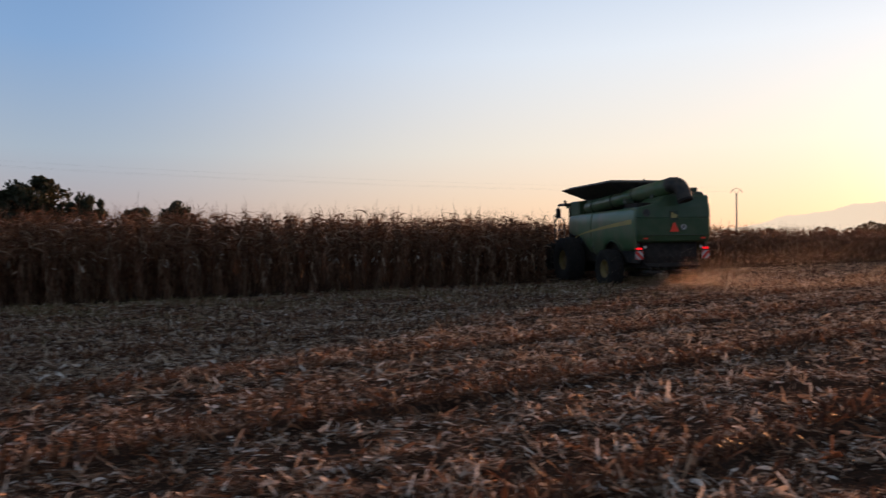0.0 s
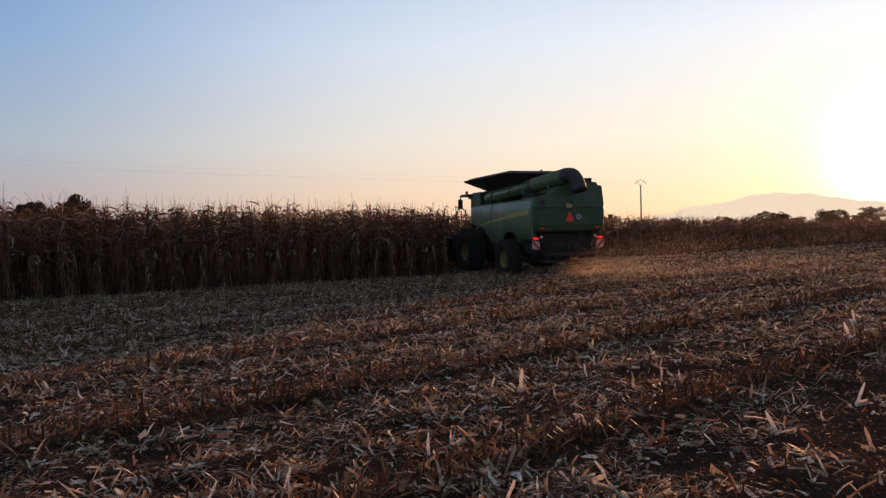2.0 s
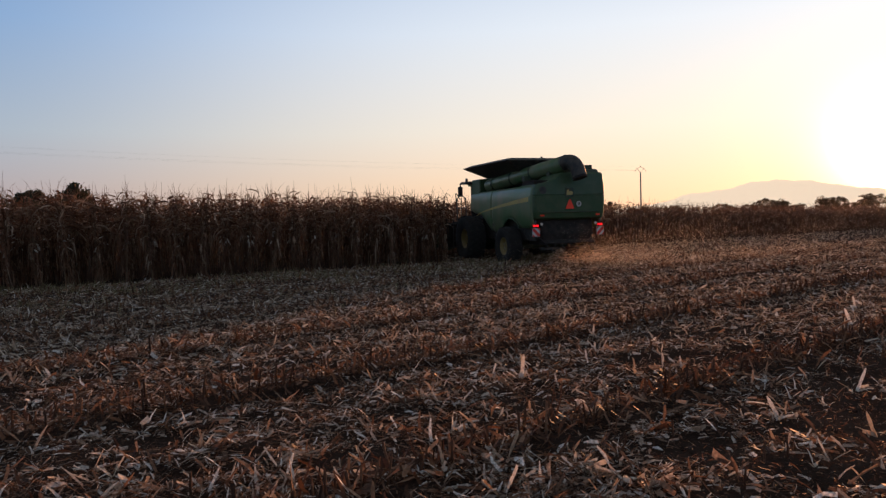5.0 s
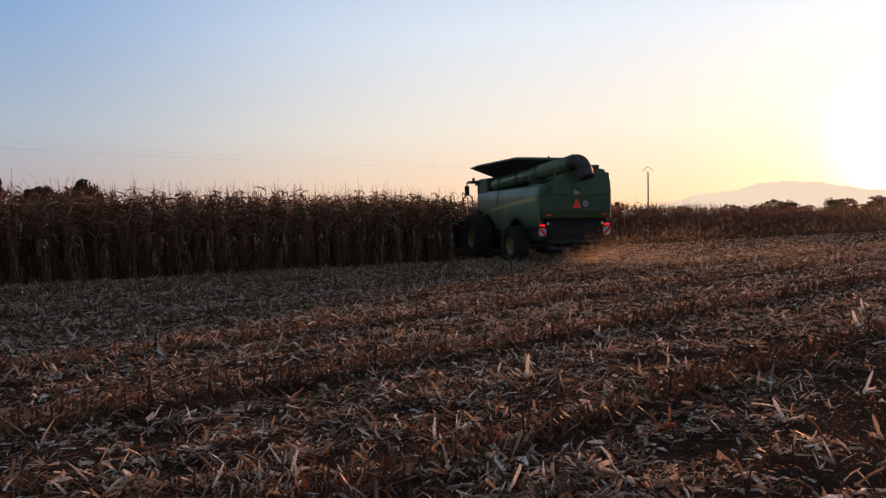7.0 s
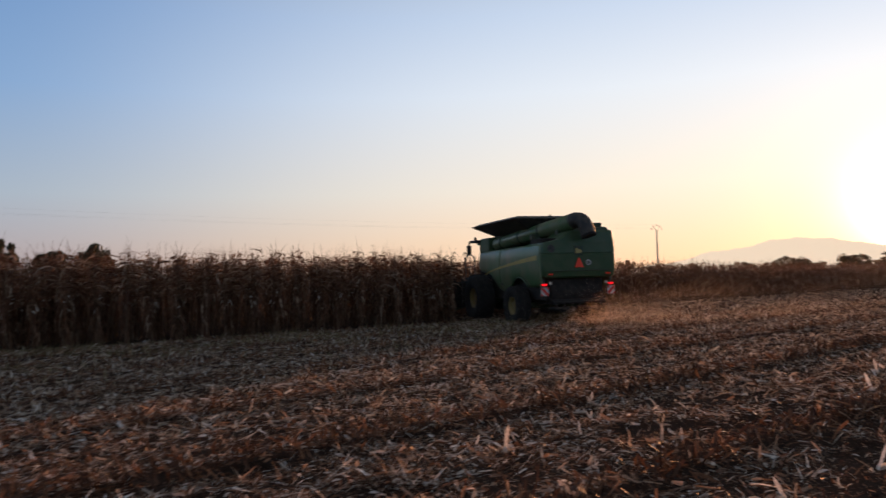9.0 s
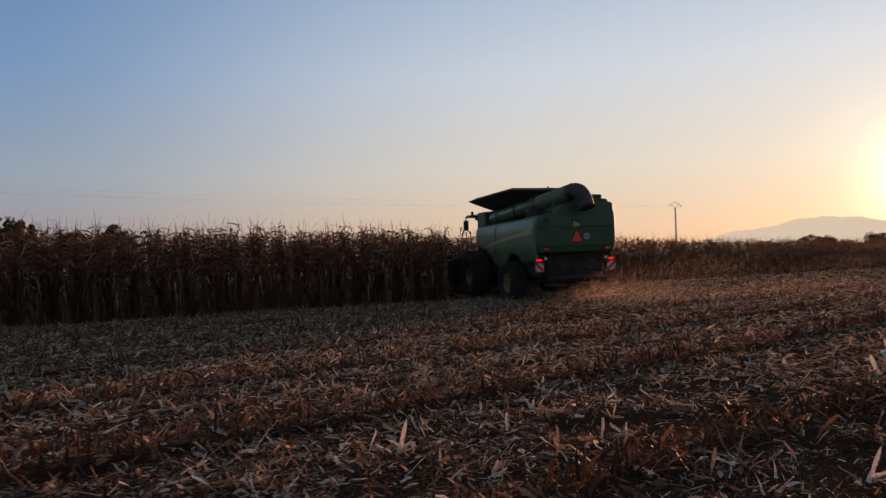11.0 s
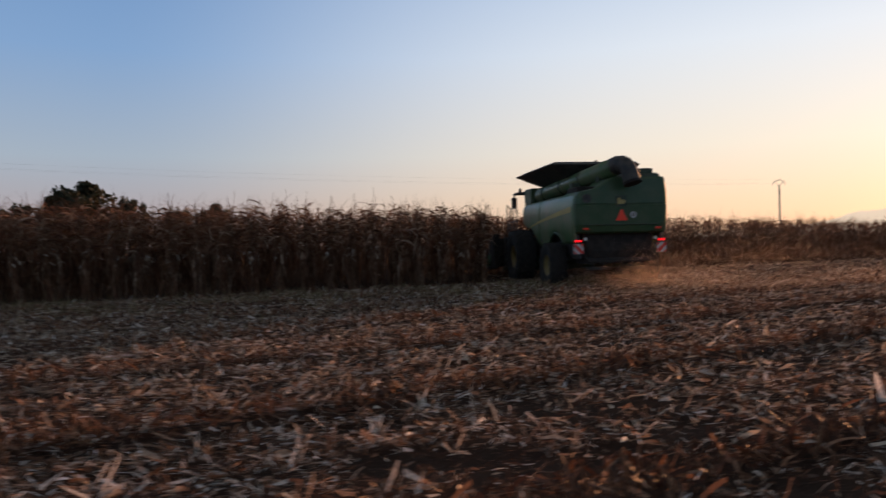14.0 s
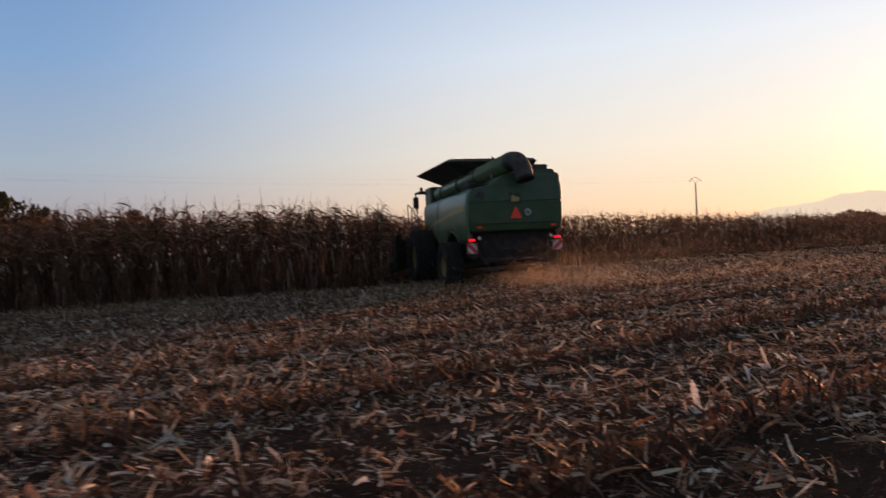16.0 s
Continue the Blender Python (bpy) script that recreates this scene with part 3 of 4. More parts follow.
    part("emblem", slab_xz([(-0.13, 2.6), (0.09, 2.6), (0.14, 2.68), (0.05, 2.74), (-0.02, 2.72), (-0.06, 2.8), (-0.12, 2.76)], -2.043, -2.034), YELLOW, badge)
    for x in (-1.12, 1.16):
        p("brake_light", box(x - 0.08, x + 0.08, -2.04, -1.99, 1.84, 1.9, 0.012), ORANGE, "small red rear lamp")
    for x in (-1.36, 1.28):
        p("tail_light", box(x - 0.1, x + 0.1, -2.0, -1.93, 1.475, 1.54, 0.015), TAIL, "glowing red tail lamp")
        p("reversing_light", lathe_y(x + (0.22 if x < 0 else -0.2), -1.98, 1.56, 0.05), LAMP, "round white reversing lamp")
        hazard_board(root, x)
    # chopper and tailboard below the hood
    p("straw_chopper", loft([(0.8, -0.95, 0.95, -1.75, -0.5, 0.08), (1.2, -1.05, 1.05, -1.85, -0.4, 0.08), (1.75, -1.15, 1.15, -1.7, -0.4, 0.08)]), DEEP_SHADE, "dark straw chopper housing")
    p("tailboard", slab([(-2.05, 0.84), (-1.35, 1.12), (-1.35, 1.16), (-2.05, 0.88)], -1.05, 1.05, 0.008), DEEP_SHADE, "dark steel spreader tailboard")
    for k in range(7):
        x = -0.9 + 0.3 * k
        p("deflector_fin", slab([(-2.0, 0.72), (-1.3, 0.95), (-1.3, 1.1), (-2.0, 0.84)], x - 0.012, x + 0.012, 0), BLACK)
    for x in (-0.55, 0.55):
        p("spreader_disc", tube([(x, -1.45, 0.62), (x, -1.45, 0.7)], 0.38, 20), BLACK)
    # undercarriage
    p("chassis", box(-0.75, 0.75, -0.6, 3.9, 0.95, 1.7, 0.05), BLACK)
    p("rear_axle", tube([(-1.35, 0, 0.74), (1.35, 0, 0.74)], 0.13, 12), DARK_GREEN)
    p("front_axle", tube([(-1.5, 3.5, 0.97), (1.5, 3.5, 0.97)], 0.22, 12), DARK_GREEN)
    for x, left in ((-1.55, True), (1.55, False)):
        wheel(0.76, 0.55, 0.34, 18, root, (x, 0, 0.74), left)
    for x, left in ((-1.72, True), (1.72, False)):
        wheel(0.99, 0.72, 0.41, 22, root, (x, 3.5, 0.99), left)
    # cab with platform, ladder, mirrors
    cab = p("cab", loft([(1.75, -0.85, 0.85, 3.85, 5.2, 0.1), (2.0, -0.9, 0.9, 3.8, 5.45, 0.12), (3.3, -0.88, 0.88, 3.85, 5.35, 0.15)]), GLASS, "cab with dark tinted glass")
    part("cab_roof", loft([(3.3, -0.98, 0.98, 3.78, 5.6, 0.15), (3.42, -1.0, 1.0, 3.75, 5.65, 0.18), (3.52, -0.85, 0.85, 3.9, 5.4, 0.2)]), GREEN, cab, "green cab roof")
    for x in (-0.88, 0.88):
        for y in (3.9, 5.35):
            part("cab_post", tube([(x, y, 1.9), (x * 0.99, y, 3.32)], 0.045, 8), BLACK, cab)
    p("platform", box(-1.75, -0.85, 3.8, 5.1, 1.78, 1.84, 0.01), BLACK)
    for y in (3.95, 4.5, 5.05):
        p("handrail_post", tube([(-1.72, y, 1.84), (-1.72, y, 2.75)], 0.022, 8), GREY)
    p("handrail", tube(bent([(-1.72, 3.95, 2.6), (-1.73, 4.2, 2.8), (-1.74, 4.8, 2.8), (-1.72, 5.05, 2.55)], 5), 0.022, 8), GREY)
    p("handrail", tube([(-1.72, 3.95, 2.3), (-1.72, 5.05, 2.3)], 0.018, 8), GREY)
    p("grab_rail", tube(bent([(-1.95, 4.4, 1.6), (-1.98, 4.42, 2.5), (-1.95, 4.55, 2.95), (-1.75, 4.6, 2.7)], 5), 0.02, 8), GREY)
    for x in (-2.05, -1.8):
        p("ladder_rail", tube([(x, 4.75, 0.5), (x, 4.65, 1.8)], 0.025, 8), BLACK)
    for k in range(5):
        p("ladder_step", box(-2.05, -1.8, 4.62, 4.8, 0.55 + 0.28 * k, 0.59 + 0.28 * k, 0.006), BLACK)
    for s in (-1, 1):
        arm = p("mirror_arm", tube(bent([(0.95 * s, 4.9, 3.48), (1.25 * s, 5.05, 3.47), (1.48 * s, 5.1, 3.44), (1.53 * s, 5.1, 3.25)], 4), 0.028, 8), BLACK)
        part("mirror", box(min(1.42 * s, 1.64 * s), max(1.42 * s, 1.64 * s), 5.04, 5.14, 2.82, 3.27, 0.04), BLACK, arm, "black wing mirror")
    p("roof_visor", box(-1.6, -0.9, 4.2, 5.0, 3.36, 3.42, 0.02), BLACK)
    p("beacon", tube([(-1.4, 4.6, 3.42), (-1.4, 4.6, 3.56), (-1.4, 4.6, 3.61)], [0.06, 0.06, 0.03], 12), GREY, "small beacon on a bracket")
    # feeder house and corn header
    p("feeder_house", slab([(3.9, 1.0), (3.9, 1.75), (5.4, 1.15), (5.4, 0.4)], -0.7, 0.7, 0.03), GREEN)
    header = p("corn_header", slab([(5.3, 0.55), (5.3, 1.6), (5.4, 1.67), (5.5, 1.6), (5.5, 0.95), (6.1, 0.8), (6.1, 0.55)], -2.25, 2.25, 0.02), DEEP_SHADE, "dark green corn header with pointed snouts")
    part("cross_auger", tube([(-2.15, 5.75, 1.05), (2.15, 5.75, 1.05)], 0.16, 14), STEEL, header)
    for s in (-1, 1):
        part("end_shield", slab([(5.2, 0.5), (5.2, 1.85), (5.9, 1.6), (6.9, 0.7), (7.3, 0.35), (6.5, 0.4)], s * 2.25 - 0.12, s * 2.25 + 0.12, 0.03), DEEP_SHADE, header)
    for k in range(7):
        x = -2.25 + 4.5 * k / 6
        part("snout", tube([(x, 5.9, 0.82), (x, 6.5, 0.68), (x, 7.1, 0.42), (x, 7.45, 0.25)], [0.27, 0.22, 0.1, 0.02], 12), GREEN, header, smooth=True)
    root.matrix_world = pose(COMBINE_AT.x + 0.16, COMBINE_AT.y + 0.03, COMBINE_AT.z, 0, 0, COMBINE_TURN + 3.0) @ Matrix.Scale(1.03, 4)
    return root


def lathe_y(x, y, z, r):
    """A short disc facing the rear."""
    return tube([(x, y, z), (x, y - 0.02, z)], r, 20)


def slab_xz(outline, y0, y1):
    bm = bmesh.new()
    f = bm.faces.new([bm.verts.new((x, y0, z)) for x, z in outline])
    ext = bmesh.ops.extrude_face_region(bm, geom=[f])["geom"]
    for g in ext:
        if isinstance(g, bmesh.types.BMVert):
            g.co.y = y1
    bmesh.ops.triangulate(bm, faces=[f for f in bm.faces if len(f.verts) > 4])
    return bm


make_combine()

# ---- plants as arrays ----


class Pile:
    """Gathers strips and bars into one array of points and faces."""

    def __init__(self):
        self.v, self.q, self.n = [], [], 0

    def add(self, v, q):
        self.v.append(np.asarray(v, float))
        self.q.append(np.asarray(q) + self.n)
        self.n += len(v)

    def strip(self, line, side, width):
        line, side = np.asarray(line), np.asarray(side)
        w = np.asarray(width)[:, None] / 2
        n = len(line)
        k = np.arange(n - 1)
        self.add(np.concatenate([line - side * w, line + side * w]), np.stack([k, k + 1, k + 1 + n, k + n], 1))

    def bar(self, line, radius, sides=5):
        line = np.asarray(line, float)
        n = len(line)
        a = np.arange(sides) * 2 * np.pi / sides
        ring = np.stack([np.cos(a), np.sin(a), 0 * a], 1)
        v = (line[:, None, :] + ring[None] * np.asarray(radius)[:, None, None]).reshape(-1, 3)
        i, j = np.meshgrid(np.arange(sides), np.arange(n - 1))
        p0, p1 = (j * sides + i).ravel(), (j * sides + (i + 1) % sides).ravel()
        self.add(v, np.stack([p0, p1, p1 + sides, p0 + sides], 1))

    def done(self):
        return np.concatenate(self.v), np.concatenate(self.q)


def corn_plant(rng, height, leaves, seg, stalk_sides):
    """Stalk, hanging leaves, tassel and ear of one dead plant, each as points and faces."""
    lean = rng.normal(0, 0.05, 2)
    zs = np.linspace(0, height * 0.9, 5)
    bow = np.stack([lean[0] * zs + 0.03 * np.sin(zs * 2), lean[1] * zs, zs], 1)
    stalk = Pile()
    stalk.bar(bow, np.linspace(0.014, 0.006, 5), stalk_sides)
    leaf, single = Pile(), []
    base_az = rng.uniform(0, 2 * np.pi)
    for k in range(leaves):
        z0 = height * (0.1 + 0.85 * ((k + rng.uniform(0, 0.8)) / leaves) ** 0.86)
        az = base_az + np.pi * k + rng.normal(0, 0.5)
        length = rng.uniform(0.5, 0.95) * (1.0 if z0 < height * 0.82 else 0.62)
        high = z0 > height * 0.56
        ang = rng.uniform(0.1, 1.1) if high else rng.uniform(0.9, 1.45)
        drop = rng.uniform(1.0, 3.8) if high else rng.uniform(6.5, 11.0)
        s = np.linspace(0, 1, seg + 1)
        a = np.maximum(ang - drop * s ** 0.8, -1.52)
        d = length / seg
        r = np.concatenate([[0], np.cumsum(np.cos(a[:-1]) * d)])
        h = np.concatenate([[0], np.cumsum(np.sin(a[:-1]) * d)])
        turn = az + rng.normal(0, 0.5) * s
        line = np.stack([lean[0] * z0 + r * np.cos(turn), lean[1] * z0 + r * np.sin(turn), np.maximum(z0 + h, 0.02)], 1)
        tw = rng.normal(0, 1.8) * s + rng.normal(0, 0.4)
        side = np.stack([-np.sin(turn) * np.cos(tw), np.cos(turn) * np.cos(tw), np.sin(tw)], 1)
        line = line + rng.normal(0, 0.012, line.shape) * s[:, None]
        line[:, 2] = np.maximum(line[:, 2], 0.02)
        width = rng.uniform(0.03, 0.072) * np.minimum(1, 0.45 + 2.2 * s) * (1 - s ** 2.5 * 0.93)
        leaf.strip(line, side, width)
        one = Pile()
        one.strip(line, side, width)
        single.append(one.done())
    tassel = Pile()
    top = np.array([lean[0] * zs[-1], lean[1] * zs[-1], zs[-1]])
    for k in range(rng.integers(1, 5)):
        az, out = rng.uniform(0, 2 * np.pi), (rng.uniform(0.05, 0.5) if k == 0 else rng.uniform(0.3, 1.0))
        s = np.linspace(0, 1, 4)
        ln = height * 0.1 * (rng.uniform(1.1, 2.7) if k == 0 else rng.uniform(0.6, 1.5))
        line = top + np.stack([np.cos(az) * out * s ** 1.6 * ln, np.sin(az) * out * s ** 1.6 * ln, ln * (s - 0.6 * out * s * s)], 1)
        for b in ((0, 1.57) if stalk_sides > 4 else (rng.uniform(0, 3),)):
            side = np.tile([np.cos(az + b), np.sin(az + b), 0], (4, 1))
            tassel.strip(line, side, [0.011, 0.010, 0.009, 0.005])
    ear = Pile()
    for k in range(1):
        az, z0, down = rng.uniform(0, 6.28), height * rng.uniform(0.4, 0.52), rng.uniform(-1, 0.5)
        u = np.linspace(0, 1, 5)
        ear.bar(np.stack([np.cos(az) * (0.02 + 0.12 * u), np.sin(az) * (0.02 + 0.12 * u), z0 + 0.22 * u * down], 1), [0.012, 0.028, 0.03, 0.024, 0.006], 6)
    return stalk.done(), leaf.done(), tassel.done(), ear.done(), single


def scatter(templates, picks, xy, turn, size, z=0.0):
    """Copies of templates set out in the field, joined into one array."""
    vs, qs, n = [], [], 0
    for i, (v, q) in enumerate(templates):
        sel = np.nonzero(picks == i)[0]
        if not len(sel):
            continue
        c, s = np.cos(turn[sel])[:, None], np.sin(turn[sel])[:, None]
        k = size[sel][:, None]
        x, y, h = v[None, :, 0] * k, v[None, :, 1] * k, v[None, :, 2] * k
        out = np.stack([x * c - y * s + xy[sel, 0][:, None], x * s + y * c + xy[sel, 1][:, None], h + (z if np.isscalar(z) else z[sel][:, None])], 2)
        vs.append(out.reshape(-1, 3))
        qs.append((q[None] + (np.arange(len(sel)) * len(v))[:, None, None]).reshape(-1, 4) + n)
        n += len(sel) * len(v)
    return np.concatenate(vs), np.concatenate(qs)


# ---- standing corn ----
def make_corn():
    rng = np.random.default_rng(5)
    rows = []
    for k in range(-52, 140):
        lx = k * 0.78 + 0.39
        right = lx > 2.45
        # first plant of the row: where its line meets the edge of the crop
        ly = -30.0
        lo, hi = -60.0, 90.0
        for _ in range(40):
            mid = (lo + hi) / 2
            x, y = to_world(lx, mid)
            if y < crop_edge(x, right):
                lo = mid
            else:
                hi = mid
        start = hi
        if -3.5 < lx < 2.46:
            start = max(start, 7.7 if lx > -2.9 else 5.7)
        x0 = to_world(lx, start)[0]
        if x0 < -42 or x0 > 74:
            continue
        depth = 26.0 if not right else 8.5
        ly = start + rng.uniform(-0.2, 0.25)
        first = True
        while ly < start + depth:
            x, y = to_world(lx + rng.normal(0, 0.035 if ly - start < 2.5 else 0.2), ly)
            rows.append((x, y, ly - start, right))
            ly += rng.uniform(0.11, 0.2) * (0.8 if ly - start < 0.6 else 1.0 if ly - start < 2.5 else 2.0 if ly - start < 7 else 3.2 if ly - start < 13 else 5.0)
    rows = np.array(rows, float)
    front = [corn_plant(rng, 2.72, 21, 6, 6) for _ in range(12)]
    far = [corn_plant(rng, 2.72, 12, 3, 3) for _ in range(10)]
    xy, depth, right = rows[:, :2], rows[:, 2], rows[:, 3] > 0.5
    tall = np.array([crop_height(x) for x in xy[:, 0]]) / 2.72 * np.clip(rng.normal(1.0, 0.06, len(rows)), 0.8, 1.1)
    turn = rng.uniform(0, 2 * np.pi, len(rows))
    # the plants at the row ends, countable, stand as things
    near = (~right) & (depth < 0.75) & (xy[:, 0] > -16) & (xy[:, 0] < 4)
    picks = rng.integers(0, 12, len(rows))
    built = []
    for t in front:
        root = new("corn_plant")
        tagged(root, "tall dead corn plant with drooping tan leaves at the crop edge", "corn plant", "corn plants along the crop edge")
        for nm, (v, q), mat in (("stalk", t[0], CORN_STALK), ("tassel", t[2], TASSEL), ("ear", t[3], HUSK)):
            part(nm, quads(nm, v, q), mat, root, smooth=nm != "tassel")
        for v, q in t[4]:
            part("leaf", quads("leaf", v, q), CORN_LEAF, root)
        built.append([root, False])
    for i in np.nonzero(near)[0][:170]:
        root, used = built[picks[i]]
        m = Matrix.Translation((*xy[i], 0)) @ pose(0, 0, 0, 0, 0, math.degrees(turn[i]))
        if used:
            ob = copy_thing(root, m)
        else:
            ob, built[picks[i]][1] = root, True
            root.matrix_basis = m
        ob.scale = (tall[i],) * 3
    rest = np.ones(len(rows), bool)
    rest[np.nonzero(near)[0][:170]] = False
    for group, label, sel in ((front, "dense standing field of dead brown corn", rest & ~right & (depth < 3)), (far, "inner rows of the dead brown corn", rest & ~right & (depth >= 3)), (far, "more distant standing corn, dry and brown", rest & right)):
        idx = np.nonzero(sel)[0]
        pk = rng.integers(0, len(group), len(idx))
        crop = new("corn_crop")
        tagged(crop, label, "corn field", kind="stuff")
        layers = ((0, "stalks", CORN_STALK), (1, "leaves", CORN_LEAF), (2, "tassels", TASSEL), (3, "ears", HUSK))
        for n, nm, mat in layers if group is front else layers[:3]:
            v, q = scatter([g[n] for g in group], pk, xy[idx], turn[idx], tall[idx])
            tagged(part(nm, quads(nm, v, q), mat, crop), kind="stuff")


make_corn()


# ---- stubble and litter ----
def shred(rng, length, width, seg, curl, husk=False):
    """One torn strip of leaf or husk lying on the ground."""
    s = np.linspace(0, 1, seg + 1)
    bend = np.cumsum(rng.normal(0, curl, seg + 1)) / seg
    x, y = np.cumsum(np.cos(bend)) * length / seg, np.cumsum(np.sin(bend)) * length / seg
    z = 0.01 + np.abs(rng.normal(0, 0.3)) * length * np.sin(np.pi * s * rng.uniform(0.4, 1.0)) * 0.3 + s * length * (rng.uniform(0.3, 1.0) if rng.uniform() < 0.26 else rng.uniform(0, 0.5) ** 2)
    line = np.stack([x - x.mean(), y - y.mean(), z], 1)
    tw = rng.normal(0, 0.5) + rng.normal(0, 0.6) * s
    side = np.stack([-np.sin(bend) * np.cos(tw), np.cos(bend) * np.cos(tw), np.sin(tw)], 1)
    shape = rng.uniform(0.35, 1.0, seg + 1) * (1 - rng.uniform(0.0, 0.8) * s ** 3) if husk else rng.uniform(0.5, 1.0, seg + 1) * (1 - rng.uniform(0.1, 0.8) * s ** 3)
    p = Pile()
    if not husk:
        p.strip(line, side, width * shape)
        return p.done()
    # husks are folded along the middle, their rims curled up
    n = seg + 1
    half = (width * shape / 2)[:, None]
    curl_up = np.array([0, 0, 1.0]) * half * rng.uniform(-0.3, 1.3)
    v = np.concatenate([line - side * half + curl_up, line, line + side * half + curl_up * rng.uniform(0.2, 1.2)])
    k = np.arange(seg)
    p.add(v, np.concatenate([np.stack([k, k + 1, k + 1 + n, k + n], 1), np.stack([k + n, k + n + 1, k + 1 + 2 * n, k + 2 * n], 1)]))
    return p.done()


def along_rows(u, w):
    """u along the stubble rows, w across them."""
    return u * math.cos(ROW_ANGLE) - w * math.sin(ROW_ANGLE), u * math.sin(ROW_ANGLE) + w * math.cos(ROW_ANGLE)


def open_ground(x, y):
    """True where the crop is already cut."""
    lx = (x - COMBINE_AT.x) * c_cos + (y - COMBINE_AT.y) * c_sin
    ly = -(x - COMBINE_AT.x) * c_sin + (y - COMBINE_AT.y) * c_cos
    left = y < 28.2 + 0.555 * (x - 2.6)
    rightside = y < 36.5 + 0.59 * (x - 8)
    lane = (np.abs(lx) < 2.45) & (ly < 7.2)
    return np.where(lx > 2.45, rightside, left | lane)


def make_litter():
    rng = np.random.default_rng(9)
    small = [shred(rng, rng.uniform(0.02, 0.07), rng.uniform(0.005, 0.018), 2, 0.7) for _ in range(60)]
    mid = [shred(rng, rng.uniform(0.04, 0.13), rng.uniform(0.008, 0.026), 2, 0.7) for _ in range(60)]
    wide = [shred(rng, rng.uniform(0.05, 0.15), rng.uniform(0.02, 0.055), 2, 0.9, True) for _ in range(80)]
    fibre = [shred(rng, rng.uniform(0.1, 0.24), rng.uniform(0.003, 0.008), 3, 1.1) for _ in range(60)]
    coarse = [shred(rng, rng.uniform(0.05, 0.13), rng.uniform(0.014, 0.036), 2, 0.8) for _ in range(60)]

    def strew(templates, count, x0, x1, y0, y1, name):
        x, y = rng.uniform(x0, x1, count), rng.uniform(y0, y1, count)
        w = -x * math.sin(ROW_ANGLE) + y * math.cos(ROW_ANGLE)
        keep = rng.uniform(0, 1, count) > 0.72 * np.clip((2.35 - w) / 0.7, 0, 1) * np.clip((x - 3.1) / 1.2, 0, 1)
        x, y = x[keep], y[keep]
        v, q = scatter(templates, rng.integers(0, len(templates), len(x)), np.stack([x, y], 1), rng.uniform(0, 6.283, len(x)), rng.uniform(0.6, 1.1, len(x)), relief(x, y) + np.abs(rng.normal(0, 0.02, len(x))))
        tagged(part(name, quads(name, v, q), LITTER), "shredded dry corn leaves and stalk pieces covering the soil", "crop litter", kind="stuff")

    fine = [shred(rng, rng.uniform(0.012, 0.045), rng.uniform(0.004, 0.014), 1, 0.5) for _ in range(60)]

    def lay(templates, count, y0, y1, power, name, size=(0.8, 1.3), bared=0.86, mat=LITTER, rough=1.0):
        # denser close by; thinner on the bare wheel track
        d = y0 * (y1 / y0) ** (rng.uniform(0, 1, count) ** power)
        a = rng.uniform(-0.95, 0.9, count)
        x, y = 2.2 + d * np.sin(a), -1.6 + d * np.cos(a)
        w = -x * math.sin(ROW_ANGLE) + y * math.cos(ROW_ANGLE)
        bare = bared * np.clip((2.1 - w) / 0.8, 0, 1) * np.clip((x - 1.8) / 1.2, 0, 1)
        row = np.abs((w - 2.74 + 1.5) % 3.0 - 1.5)
        swath = np.where((w > 1.5) & (w < 7.5), 0.66, 0.4) * np.exp(-(row / 0.26) ** 2)
        patchy = np.clip(0.4 * lattice(x * 1.1, y * 1.3, 5) + 0.55 * lattice(x * 3.1, y * 3.7, 6), -0.3, 0.6)
        thin = 0.3 * np.clip((9 - d) / 4, 0, 1) + 0.25 * np.clip((2.5 - x) / 2, 0, 1) * np.clip((10.5 - d) / 3, 0, 1) + 0.7 * np.clip((x - 1) / 4, 0, 1) * np.clip((8 - w) / 2, 0, 1) * np.clip((15 - d) / 5, 0, 1)
        keep = (rng.uniform(0, 1, count) > (bare + swath + patchy + thin) * rough) & open_ground(x, y)
        x, y = x[keep], y[keep]
        n = len(x)
        lift = relief(x, y) + np.abs(rng.normal(0, 0.02, n))
        v, q = scatter(templates, rng.integers(0, len(templates), n), np.stack([x, y], 1), rng.uniform(0, 6.283, n), rng.uniform(*size, n), lift)
        ob = part(name, quads(name, v, q), mat)
        tagged(ob, "shredded dry corn leaves and stalk pieces covering the soil", "crop litter", kind="stuff")

    strew(mid, 9000, -16, 18, -10, 3, "litter")
    lay(small, 124000, 2.8, 30, 0.7, "litter", (0.7, 1.4), 0.45)
    lay(fine, 125000, 2.8, 17, 0.62, "fine_litter", (0.7, 1.5), 0.3, ROOT_SCRAP, 0.35)
    lay(mid, 60000, 3.0, 36, 0.8, "litter", (0.7, 1.25))
    lay(wide, 42000, 3.0, 32, 0.75, "litter", (0.45, 1.2))
    lay(fibre, 34000, 2.8, 26, 0.7, "litter", (0.7, 1.2))
    lay(coarse, 70000, 24, 75, 0.9, "litter", (0.9, 1.6), mat=FAR_LITTER, rough=0.5)
    lay(coarse, 90000, 10.5, 75, 0.8, "litter", (0.8, 1.5), mat=FAR_LITTER)
    # heaps of torn leaf lying a little higher than the rest
    n = 330
    d, a = 3.2 * (24 / 3.2) ** rng.uniform(0, 1, n), rng.uniform(-0.75, 0.8, n)
    hx, hy = 2.2 + d * np.sin(a), -1.0 + d * np.cos(a)
    at = np.repeat(np.arange(n), 34)
    x, y = hx[at] + rng.normal(0, 0.15, len(at)), hy[at] + rng.normal(0, 0.1, len(at))
    ok = open_ground(x, y)
    x, y = x[ok], y[ok]
